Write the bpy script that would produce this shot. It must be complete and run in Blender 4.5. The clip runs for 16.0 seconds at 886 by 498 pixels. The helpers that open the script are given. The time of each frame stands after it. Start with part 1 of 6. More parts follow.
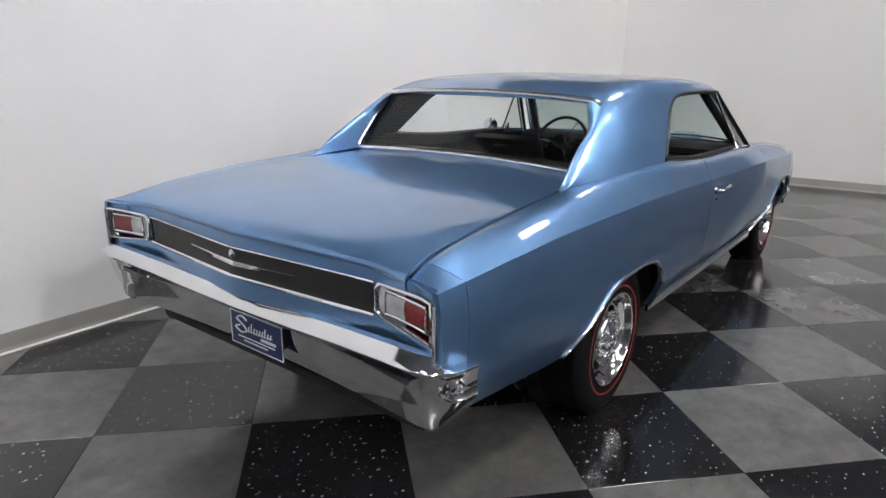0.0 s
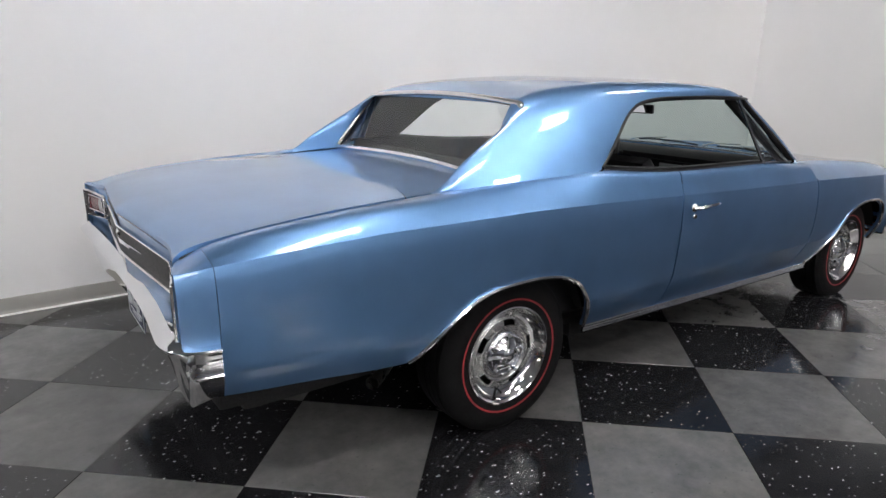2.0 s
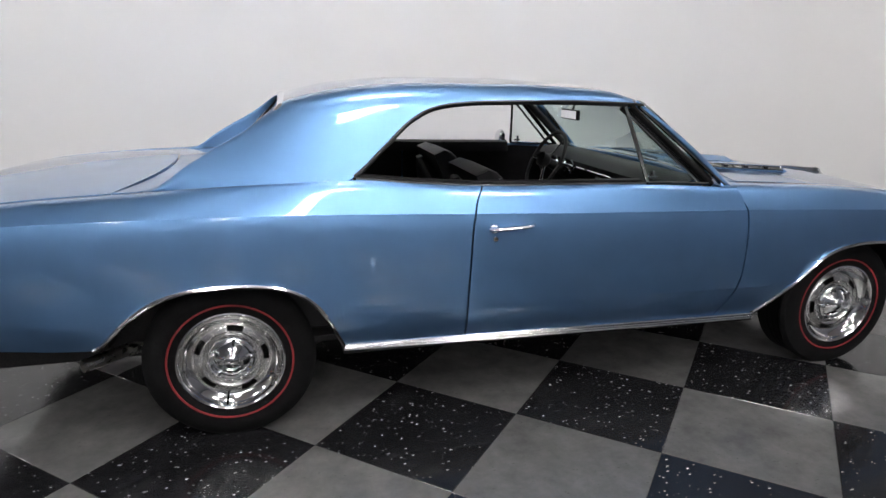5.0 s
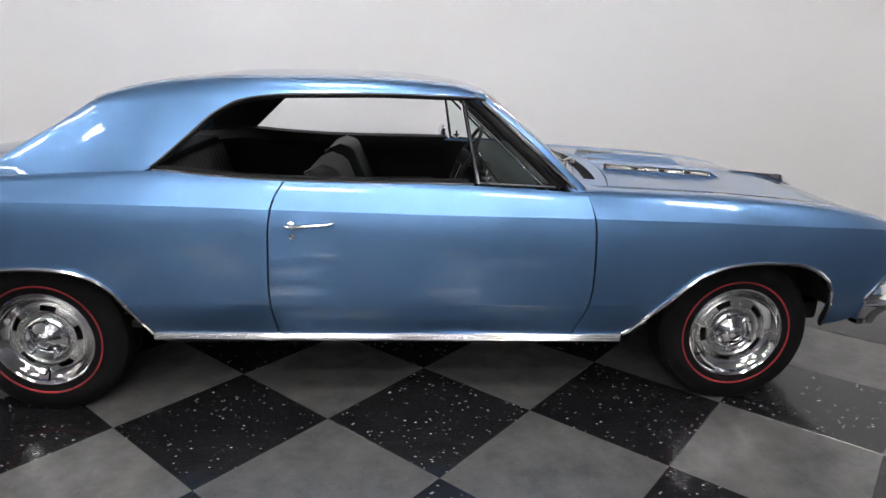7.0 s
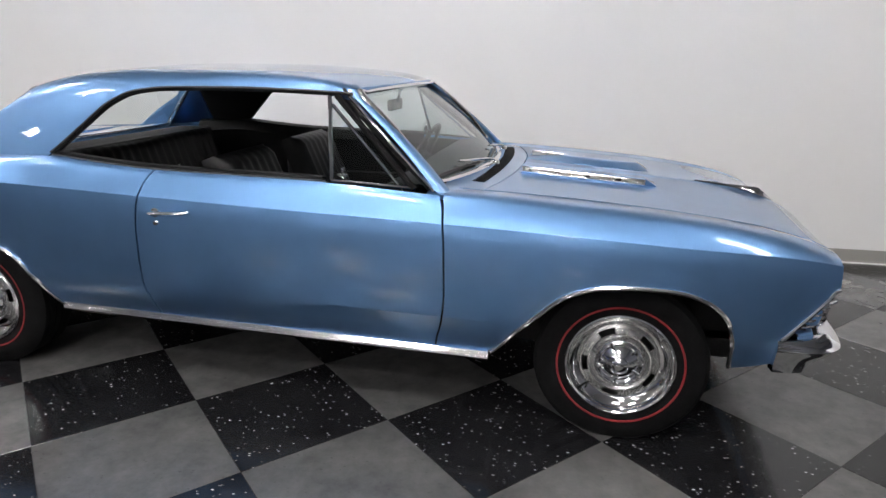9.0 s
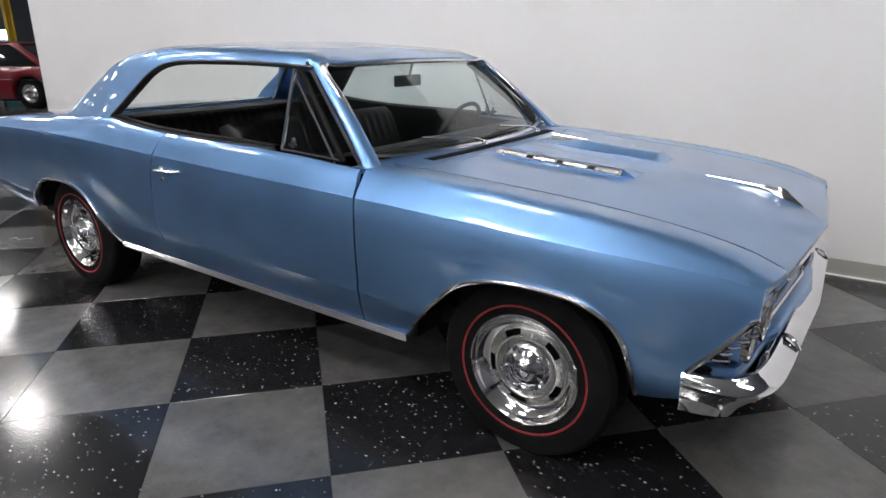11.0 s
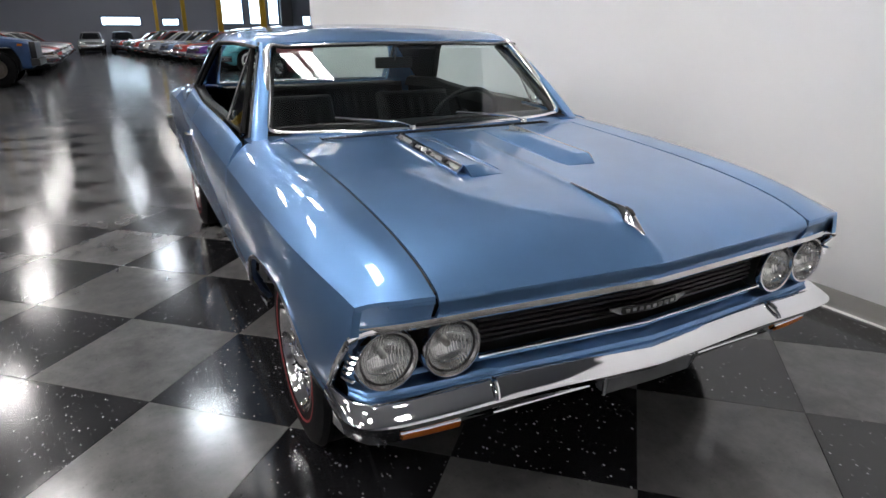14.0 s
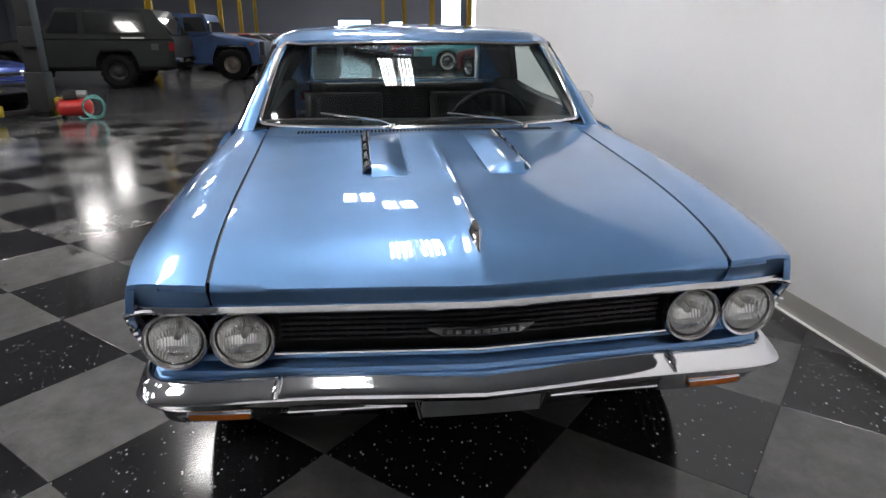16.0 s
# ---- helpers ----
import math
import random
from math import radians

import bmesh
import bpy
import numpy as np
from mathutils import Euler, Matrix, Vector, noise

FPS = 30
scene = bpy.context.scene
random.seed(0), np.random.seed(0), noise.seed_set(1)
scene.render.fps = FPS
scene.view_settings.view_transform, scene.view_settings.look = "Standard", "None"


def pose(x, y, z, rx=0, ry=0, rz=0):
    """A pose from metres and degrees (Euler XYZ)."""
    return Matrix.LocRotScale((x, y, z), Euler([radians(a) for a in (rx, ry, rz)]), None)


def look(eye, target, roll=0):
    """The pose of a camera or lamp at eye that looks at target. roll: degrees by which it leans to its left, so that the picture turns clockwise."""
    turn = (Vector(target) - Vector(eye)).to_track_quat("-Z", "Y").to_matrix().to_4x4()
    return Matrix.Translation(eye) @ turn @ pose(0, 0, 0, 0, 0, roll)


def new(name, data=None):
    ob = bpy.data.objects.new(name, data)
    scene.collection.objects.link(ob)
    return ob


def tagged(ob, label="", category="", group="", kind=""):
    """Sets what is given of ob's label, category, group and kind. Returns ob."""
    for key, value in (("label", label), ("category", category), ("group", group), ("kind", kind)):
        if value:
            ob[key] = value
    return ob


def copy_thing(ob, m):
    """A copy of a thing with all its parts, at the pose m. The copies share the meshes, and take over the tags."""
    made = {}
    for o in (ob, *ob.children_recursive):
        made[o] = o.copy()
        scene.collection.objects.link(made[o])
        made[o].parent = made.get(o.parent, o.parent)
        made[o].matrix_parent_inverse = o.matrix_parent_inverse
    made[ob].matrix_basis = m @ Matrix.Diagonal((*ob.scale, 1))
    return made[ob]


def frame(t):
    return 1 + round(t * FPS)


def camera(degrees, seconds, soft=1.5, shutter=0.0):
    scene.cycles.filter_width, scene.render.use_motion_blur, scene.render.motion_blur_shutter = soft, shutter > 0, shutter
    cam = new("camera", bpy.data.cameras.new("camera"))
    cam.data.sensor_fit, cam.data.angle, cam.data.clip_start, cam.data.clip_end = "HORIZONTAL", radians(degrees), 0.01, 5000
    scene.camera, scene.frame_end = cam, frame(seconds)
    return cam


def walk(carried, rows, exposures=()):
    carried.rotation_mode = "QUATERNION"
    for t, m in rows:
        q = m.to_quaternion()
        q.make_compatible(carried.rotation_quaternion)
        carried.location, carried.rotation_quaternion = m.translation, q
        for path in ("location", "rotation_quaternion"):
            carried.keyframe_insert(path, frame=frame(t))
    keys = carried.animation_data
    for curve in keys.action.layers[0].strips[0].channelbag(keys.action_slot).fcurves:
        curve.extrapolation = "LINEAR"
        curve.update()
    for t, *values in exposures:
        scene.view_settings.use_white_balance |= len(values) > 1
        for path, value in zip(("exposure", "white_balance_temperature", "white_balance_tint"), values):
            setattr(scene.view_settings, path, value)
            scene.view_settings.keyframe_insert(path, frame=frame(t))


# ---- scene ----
cam = camera(70.3, 16.0)
PATH = [
    (0, (-3.854, -1.796, 1.428), (-2.331, -0.626, 0.871), 0.7),
    (0.5, (-3.68, -2.01, 1.424), (-2.256, -0.72, 0.87), 0.7),
    (1, (-3.486, -2.214, 1.416), (-2.164, -0.817, 0.869), 0.7),
    (1.5, (-3.262, -2.408, 1.41), (-2.037, -0.923, 0.868), 0.7),
    (2, (-3.028, -2.591, 1.398), (-1.903, -1.025, 0.867), 0.7),
    (2.5, (-2.77, -2.767, 1.395), (-1.743, -1.135, 0.866), 0.7),
    (3, (-2.493, -2.914, 1.387), (-1.549, -1.23, 0.864), 0.8),
    (3.2, (-2.377, -2.956, 1.376), (-1.47, -1.249, 0.863), 0.9),
    (5.3, (-1.062, -3.282, 1.429), (-0.626, -1.408, 0.885), 0.7),
    (5.5, (-0.942, -3.29, 1.432), (-0.54, -1.409, 0.883), 0.8),
    (6, (-0.61, -3.325, 1.417), (-0.305, -1.426, 0.871), 0.6),
    (6.5, (-0.279, -3.342, 1.424), (-0.071, -1.431, 0.872), 0.6),
    (7, (0.039, -3.338, 1.428), (0.148, -1.421, 0.867), 0.6),
    (7.5, (0.349, -3.312, 1.44), (0.366, -1.396, 0.864), 0.7),
    (8, (0.658, -3.272, 1.442), (0.565, -1.36, 0.862), 0.6),
    (8.5, (0.963, -3.222, 1.424), (0.718, -1.32, 0.856), 0.6),
    (9, (1.261, -3.137, 1.424), (0.856, -1.265, 0.851), 0.4),
    (9.2, (1.373, -3.097, 1.43), (0.89, -1.245, 0.851), 0.4),
    (11.3, (2.47, -2.51, 1.373), (1.321, -0.995, 0.755), -0.1),
    (11.5, (2.564, -2.433, 1.372), (1.366, -0.957, 0.752), -0.1),
    (12, (2.789, -2.227, 1.365), (1.465, -0.861, 0.748), -0.1),
    (12.5, (2.985, -2.004, 1.368), (1.556, -0.753, 0.742), -0.2),
    (13, (3.155, -1.772, 1.373), (1.634, -0.639, 0.739), -0.2),
    (13.5, (3.301, -1.535, 1.371), (1.692, -0.539, 0.722), -0.1),
    (14, (3.422, -1.281, 1.365), (1.732, -0.437, 0.709), -0.2),
    (14.5, (3.519, -1.02, 1.361), (1.754, -0.342, 0.709), -0.2),
    (15, (3.592, -0.762, 1.357), (1.776, -0.234, 0.707), -0.1),
    (15.5, (3.642, -0.511, 1.359), (1.791, -0.129, 0.705), -0.0),
    (16, (3.666, -0.293, 1.349), (1.79, -0.049, 0.701), 0.0),
]
walk(cam, [(t, look(*p)) for t, *p in PATH])

# ---- world: the hall is closed, so only a faint grey beyond it ----
world = bpy.data.worlds.new("world")
scene.world = world
world.use_nodes = True
world.node_tree.nodes["Background"].inputs["Color"].default_value = (0.75, 0.85, 1.0, 1)
world.node_tree.nodes["Background"].inputs["Strength"].default_value = 0.4

# ---- small helpers ----
def nodes_of(name):
    m = bpy.data.materials.new(name)
    m.use_nodes = True
    nt = m.node_tree
    return m, nt, nt.nodes["Principled BSDF"]


def add(nt, kind, **values):
    n = nt.nodes.new(kind)
    for k, v in values.items():
        n.inputs[k].default_value = v
    return n


def ramp(nt, source, stops):
    r = nt.nodes.new("ShaderNodeValToRGB")
    while len(r.color_ramp.elements) < len(stops):
        r.color_ramp.elements.new(0.5)
    for e, (p, c) in zip(r.color_ramp.elements, stops):
        e.position, e.color = p, (*c, 1) if len(c) == 3 else c
    nt.links.new(source, r.inputs["Fac"])
    return r.outputs["Color"]


def coords(nt):
    return nt.nodes.new("ShaderNodeTexCoord").outputs["Object"]


def noise_tex(nt, vec, scale, detail=4.0, rough=0.55):
    n = nt.nodes.new("ShaderNodeTexNoise")
    n.inputs["Scale"].default_value, n.inputs["Detail"].default_value, n.inputs["Roughness"].default_value = scale, detail, rough
    nt.links.new(vec, n.inputs["Vector"])
    return n.outputs["Fac"]


def bump(nt, bsdf, height, strength, distance=0.002):
    b = nt.nodes.new("ShaderNodeBump")
    b.inputs["Strength"].default_value, b.inputs["Distance"].default_value = strength, distance
    nt.links.new(height, b.inputs["Height"])
    nt.links.new(b.outputs["Normal"], bsdf.inputs["Normal"])


def plain(name, colour, rough=0.5, metal=0.0, coat=0.0, vary=0.12, scale=9.0, grain=0.15, ior=1.5):
    """A surface with a little variation in tone and roughness and a fine grain."""
    m, nt, b = nodes_of(name)
    vec = coords(nt)
    big = noise_tex(nt, vec, scale)
    lo = tuple(c * (1 - vary) for c in colour)
    hi = tuple(min(1, c * (1 + vary)) for c in colour)
    nt.links.new(ramp(nt, big, [(0.3, lo), (0.7, hi)]), b.inputs["Base Color"])
    fine = noise_tex(nt, vec, scale * 14)
    r = ramp(nt, fine, [(0.25, (rough * 0.85,) * 3), (0.75, (min(1, rough * 1.15),) * 3)])
    nt.links.new(r, b.inputs["Roughness"])
    b.inputs["Metallic"].default_value = metal
    b.inputs["Coat Weight"].default_value = coat
    b.inputs["Coat Roughness"].default_value = 0.03
    b.inputs["IOR"].default_value = ior
    if grain:
        bump(nt, b, fine, grain, 0.001)
    return m


def paint(name, colour, metal=0.55, rough=0.32, flake=0.10):
    """Clear-coated metallic car paint."""
    m, nt, b = nodes_of(name)
    vec = coords(nt)
    tone = noise_tex(nt, vec, 3.0, 3)
    flakes = noise_tex(nt, vec, 900.0, 2)
    mix = add(nt, "ShaderNodeMath")
    mix.operation = "MULTIPLY_ADD"
    nt.links.new(flakes, mix.inputs[0])
    mix.inputs[1].default_value = 0.6
    nt.links.new(tone, mix.inputs[2])
    lo, hi = tuple(c * (1 - flake) for c in colour), tuple(min(1, c * (1 + flake)) for c in colour)
    nt.links.new(ramp(nt, mix.outputs[0], [(0.55, lo), (1.0, hi)]), b.inputs["Base Color"])
    b.inputs["Metallic"].default_value, b.inputs["Roughness"].default_value = metal, rough
    b.inputs["Coat Weight"].default_value, b.inputs["Coat Roughness"].default_value = 1.0, 0.012
    peel = noise_tex(nt, vec, 55.0, 2)
    bb = nt.nodes.new("ShaderNodeBump")
    bb.inputs["Strength"].default_value, bb.inputs["Distance"].default_value = 0.012, 0.001
    nt.links.new(peel, bb.inputs["Height"])
    nt.links.new(bb.outputs["Normal"], b.inputs["Coat Normal"])
    return m


def metal(name, colour=(0.82, 0.83, 0.85), rough=0.06, pit=0.02):
    m, nt, b = nodes_of(name)
    vec = coords(nt)
    f = noise_tex(nt, vec, 6.0, 3)
    nt.links.new(ramp(nt, f, [(0.3, tuple(c * 0.94 for c in colour)), (0.7, colour)]), b.inputs["Base Color"])
    nt.links.new(ramp(nt, noise_tex(nt, vec, 40.0), [(0.3, (rough * 0.6,) * 3), (0.75, (rough * 1.5,) * 3)]), b.inputs["Roughness"])
    b.inputs["Metallic"].default_value = 1.0
    if pit:
        bump(nt, b, noise_tex(nt, vec, 18.0, 2), pit, 0.004)
    return m


def glass(name, tint=(0.93, 0.97, 0.95), rough=0.0):
    """Thin pane: a clear sheet with a glossy skin."""
    m, nt, b = nodes_of(name)
    nt.nodes.remove(b)
    out = nt.nodes["Material Output"]
    clear = add(nt, "ShaderNodeBsdfTransparent", Color=(*tint, 1))
    gloss = add(nt, "ShaderNodeBsdfGlossy", Roughness=0.01 + rough, Color=(1, 1, 1, 1))
    face = add(nt, "ShaderNodeLayerWeight", Blend=0.5)
    power = add(nt, "ShaderNodeMath")
    power.operation = "POWER"
    nt.links.new(face.outputs["Facing"], power.inputs[0])
    power.inputs[1].default_value = 4.0
    fres = add(nt, "ShaderNodeMath")
    fres.operation = "MULTIPLY_ADD"
    nt.links.new(power.outputs[0], fres.inputs[0])
    fres.inputs[1].default_value, fres.inputs[2].default_value = 0.75, 0.055
    mix = nt.nodes.new("ShaderNodeMixShader")
    nt.links.new(fres.outputs[0], mix.inputs[0])
    nt.links.new(clear.outputs[0], mix.inputs[1])
    nt.links.new(gloss.outputs[0], mix.inputs[2])
    nt.links.new(mix.outputs[0], out.inputs["Surface"])
    return m


def glow(name, colour, strength):
    m, nt, b = nodes_of(name)
    b.inputs["Base Color"].default_value = (0.8, 0.8, 0.8, 1)
    b.inputs["Emission Color"].default_value = (*colour, 1)
    b.inputs["Emission Strength"].default_value = strength
    return m


def lens_mat(name, colour, rough=0.08, trans=0.0, shine=0.0):
    """Ribbed coloured lamp lens over a bright bowl."""
    m, nt, b = nodes_of(name)
    vec = coords(nt)
    w = nt.nodes.new("ShaderNodeTexWave")
    w.inputs["Scale"].default_value, w.inputs["Distortion"].default_value = 45.0, 0.6
    w.bands_direction = "Y"
    nt.links.new(vec, w.inputs["Vector"])
    nt.links.new(ramp(nt, noise_tex(nt, vec, 25.0), [(0.3, tuple(c * 0.7 for c in colour)), (0.75, colour)]), b.inputs["Base Color"])
    b.inputs["Roughness"].default_value = rough
    b.inputs["Coat Weight"].default_value = 0.6
    b.inputs["Transmission Weight"].default_value = trans
    b.inputs["Metallic"].default_value = shine
    bump(nt, b, w.outputs["Fac"], 0.14 + 0.26 * shine, 0.002)
    return m


# ---- materials ----
BLUE = paint("blue_metallic_paint", (0.162, 0.322, 0.592), 0.97, 0.42, 0.08)
CHROME = metal("chrome")
BRIGHT = metal("bright_trim", (0.86, 0.86, 0.87), 0.14, 0)
SATIN = metal("satin_bright_metal", (0.42, 0.42, 0.40), 0.34, 0)
POLISHED = metal("polished_wheel_metal", (0.84, 0.84, 0.84), 0.08)
SILVER = plain("argent_wheel_paint", (0.62, 0.62, 0.61), 0.25, 0.95)
RUBBER = plain("tyre_rubber", (0.006, 0.006, 0.0065), 0.80, vary=0.25, scale=14, grain=0.3, ior=1.22)
REDLINE = plain("red_stripe_rubber", (0.24, 0.014, 0.018), 0.6)
BLACK = plain("satin_black", (0.012, 0.012, 0.013), 0.45, vary=0.3)
DARK = plain("underbody_black", (0.010, 0.010, 0.011), 0.8, vary=0.4)
VINYL = plain("black_vinyl", (0.008, 0.008, 0.009), 0.46, vary=0.3, scale=30, grain=0.25, ior=1.33)
CARPET = plain("black_carpet", (0.010, 0.010, 0.011), 0.95, vary=0.4, scale=60, grain=0.5)
HEADLINER = plain("black_headliner", (0.018, 0.018, 0.019), 0.8, vary=0.2, scale=80)
SHELFCLOTH = plain("grey_shelf_cloth", (0.05, 0.05, 0.052), 0.8, vary=0.2, scale=80)
GLASS = glass("clear_glass", (0.88, 0.93, 0.91))
TINT = glass("tinted_windscreen", (0.58, 0.68, 0.66))
REDLENS = lens_mat("red_lens", (0.22, 0.012, 0.016))
CLEARLENS = lens_mat("clear_lens", (0.55, 0.56, 0.57), 0.1)
AMBER = lens_mat("amber_lens", (0.62, 0.16, 0.015))
HEADGLASS = lens_mat("headlamp_glass", (0.95, 0.95, 0.94), 0.10, shine=0.95)
LAMPGLASS = glass("clear_lamp_glass", (0.985, 0.99, 0.985))
MIRROR = metal("mirror_silver", (0.9, 0.9, 0.9), 0.01, 0)
PLATEBLUE = plain("navy_plate", (0.012, 0.022, 0.085), 0.4)
WHITEINK = plain("white_print", (0.75, 0.76, 0.78), 0.5)
GREYMETAL = plain("grey_panel", (0.30, 0.31, 0.32), 0.35, 0.8)
PIPE = metal("exhaust_steel", (0.45, 0.44, 0.42), 0.3)


# ---- mesh helpers ----
def part(name, bm, material, parent=None, label="", smooth=40):
    """Links a bmesh as one mesh object."""
    me = bpy.data.meshes.new(name)
    bmesh.ops.recalc_face_normals(bm, faces=bm.faces)
    bm.to_mesh(me)
    bm.free()
    for m in material if isinstance(material, (list, tuple)) else [material]:
        me.materials.append(m)
    me.shade_smooth()
    me.set_sharp_from_angle(angle=radians(smooth))
    ob = new(name, me)
    if parent:
        ob.parent = parent
    return tagged(ob, label)


def thing(name, label, category, group="", at=None):
    ob = new(name)
    ob.empty_display_size = 0.2
    if at is not None:
        ob.matrix_basis = at
    return tagged(ob, label, category, group)


def smooth_curve(*pts):
    """Monotone cubic through points (x, v)."""
    p = sorted(pts)
    xs, ys = np.array([a for a, _ in p], float), np.array([b for _, b in p], float)
    h, d = np.diff(xs), np.diff(ys) / np.diff(xs)
    m = np.zeros(len(xs))
    m[0], m[-1] = d[0], d[-1]
    for i in range(1, len(xs) - 1):
        if d[i - 1] * d[i] > 0:
            w1, w2 = 2 * h[i] + h[i - 1], h[i] + 2 * h[i - 1]
            m[i] = (w1 + w2) / (w1 / d[i - 1] + w2 / d[i])

    def f(x):
        x = min(max(x, xs[0]), xs[-1])
        i = min(max(int(np.searchsorted(xs, x)) - 1, 0), len(h) - 1)
        t = (x - xs[i]) / h[i]
        return float((1 + 2 * t) * (1 - t) ** 2 * ys[i] + t * (1 - t) ** 2 * h[i] * m[i] + t * t * (3 - 2 * t) * ys[i + 1] + t * t * (t - 1) * h[i] * m[i + 1])

    return f


def lerp(a, b, t):
    return a + (b - a) * t


def add_grid(bm, rows, closed_u=False, closed_v=False, skip=None):
    """Faces over a grid of places rows[u][v]."""
    vs = [[bm.verts.new(p) for p in r] for r in rows]
    nu, nv = len(vs), len(vs[0])
    for i in range(nu if closed_u else nu - 1):
        for j in range(nv if closed_v else nv - 1):
            if skip and skip(i, j):
                continue
            q = (vs[i][j], vs[(i + 1) % nu][j], vs[(i + 1) % nu][(j + 1) % nv], vs[i][(j + 1) % nv])
            if len({tuple(round(c, 6) for c in v.co) for v in q}) > 2:
                bm.faces.new(q)
    return vs


def sheet(rows, thick=0.0, inward=None, **kw):
    """A grid as a bmesh; thick gives it a folded-in rim towards inward(place)."""
    bm = bmesh.new()
    add_grid(bm, rows, **kw)
    bmesh.ops.remove_doubles(bm, verts=bm.verts, dist=1e-5)
    if thick:
        rim(bm, thick, inward)
    return bm


def rim(bm, thick, inward):
    edges = [e for e in bm.edges if e.is_boundary]
    out = bmesh.ops.extrude_edge_only(bm, edges=edges)
    for v in out["geom"]:
        if isinstance(v, bmesh.types.BMVert):
            d = Vector(inward(v.co)).normalized()
            v.co += d * thick


def box(bm, x0, x1, y0, y1, z0, z1, bevel=0.0, m=None):
    g = bmesh.ops.create_cube(bm, size=1.0)
    vs = g["verts"]
    for v in vs:
        v.co = Vector((lerp(x0, x1, v.co.x + 0.5), lerp(y0, y1, v.co.y + 0.5), lerp(z0, z1, v.co.z + 0.5)))
    if bevel:
        es = list({e for v in vs for e in v.link_edges})
        r = bmesh.ops.bevel(bm, geom=es, offset=bevel, segments=2, affect="EDGES", profile=0.7)
        vs = list({v for f in r["faces"] for v in f.verts} | {v for v in vs if v.is_valid})
    if m is not None:
        for v in {v for v in vs if v.is_valid}:
            v.co = m @ v.co
    return bm


def boxed(x0, x1, y0, y1, z0, z1, bevel=0.0, m=None):
    return box(bmesh.new(), x0, x1, y0, y1, z0, z1, bevel, m)


def tube(path, radius, sides=8, closed=False, flat=1.0, caps=True, bm=None, up=(0, 0, 1)):
    """A rod swept along places; radius may be a list; flat squashes it along up."""
    bm = bm or bmesh.new()
    p = [Vector(q) for q in path]
    rows = []
    for i, c in enumerate(p):
        a = p[i - 1] if (i or closed) else p[0]
        b = p[(i + 1) % len(p)] if (i < len(p) - 1 or closed) else p[-1]
        t = (b - a).normalized()
        side = t.cross(Vector(up))
        side = side.normalized() if side.length > 1e-4 else t.orthogonal().normalized()
        nrm = side.cross(t)
        r = radius[i] if isinstance(radius, (list, tuple)) else radius
        rows.append([c + side * math.cos(k * math.tau / sides) * r + nrm * math.sin(k * math.tau / sides) * r * flat for k in range(sides)])
    vs = add_grid(bm, rows, closed_u=closed, closed_v=True)
    if caps and not closed:
        for r in (vs[0], vs[-1]):
            try:
                bm.faces.new(r)
            except ValueError:
                pass
    return bm


def sweep(path, profile, bm=None, closed=False, up=(0, 0, 1), cap=True):
    """Sweeps a profile of (out, up) offsets along places; out is to the right of the way."""
    bm = bm or bmesh.new()
    p = [Vector(q) for q in path]
    rows = []
    for i, c in enumerate(p):
        a = p[i - 1] if (i or closed) else p[0]
        b = p[(i + 1) % len(p)] if (i < len(p) - 1 or closed) else p[-1]
        t = (b - a).normalized()
        side = t.cross(Vector(up)).normalized()
        nrm = side.cross(t)
        prof = profile(i) if callable(profile) else profile
        rows.append([c + side * o + nrm * u for o, u in prof])
    vs = add_grid(bm, rows, closed_u=closed)
    if cap and not closed:
        for r in (vs[0], vs[-1]):
            if len(r) > 2:
                bm.faces.new(r)
    return bm


def revolve(profile, axis_m=None, n=64, bm=None, closed=False, skip=None):
    """Spins (radius, offset) pairs about the y axis."""
    bm = bm or bmesh.new()
    rows = []
    for k in range(n):
        a = k * math.tau / n
        rows.append([Vector((r * math.sin(a), o, r * math.cos(a))) for r, o in profile])
    if axis_m is not None:
        rows = [[axis_m @ v for v in r] for r in rows]
    add_grid(bm, rows, closed_u=True, closed_v=closed, skip=skip)
    bmesh.ops.remove_doubles(bm, verts=bm.verts, dist=1e-5)
    return bm


def spline(pts, n=8):
    """Catmull-Rom through places."""
    p = [Vector(q) for q in pts]
    p = [2 * p[0] - p[1], *p, 2 * p[-1] - p[-2]]
    out = []
    for i in range(1, len(p) - 2):
        for k in range(n):
            t = k / n
            a, b, c, d = p[i - 1 : i + 3]
            out.append(0.5 * (2 * b + (c - a) * t + (2 * a - 5 * b + 4 * c - d) * t * t + (3 * b - a - 3 * c + d) * t**3))
    return out + [p[-2]]


def bez(a, b, c, n):
    return [tuple((1 - t) ** 2 * a[k] + 2 * t * (1 - t) * b[k] + t * t * c[k] for k in range(len(a))) for t in [i / n for i in range(n + 1)]]


# ---- the hall: floor, booth walls, shell ----
TILE, GX, GY, GA = 0.6096, 0.145, -1.394, radians(47.38)
E1 = Vector((math.cos(GA), math.sin(GA), 0))
E2 = Vector((math.sin(GA), -math.cos(GA), 0))
WALL_Y, WALL_END = 1.822, -7.25
WALL_SLOPE = 0.0216
CORNER = Vector((5.18, WALL_Y + WALL_SLOPE * 5.18, 0))
TILE_EDGE = -7.22


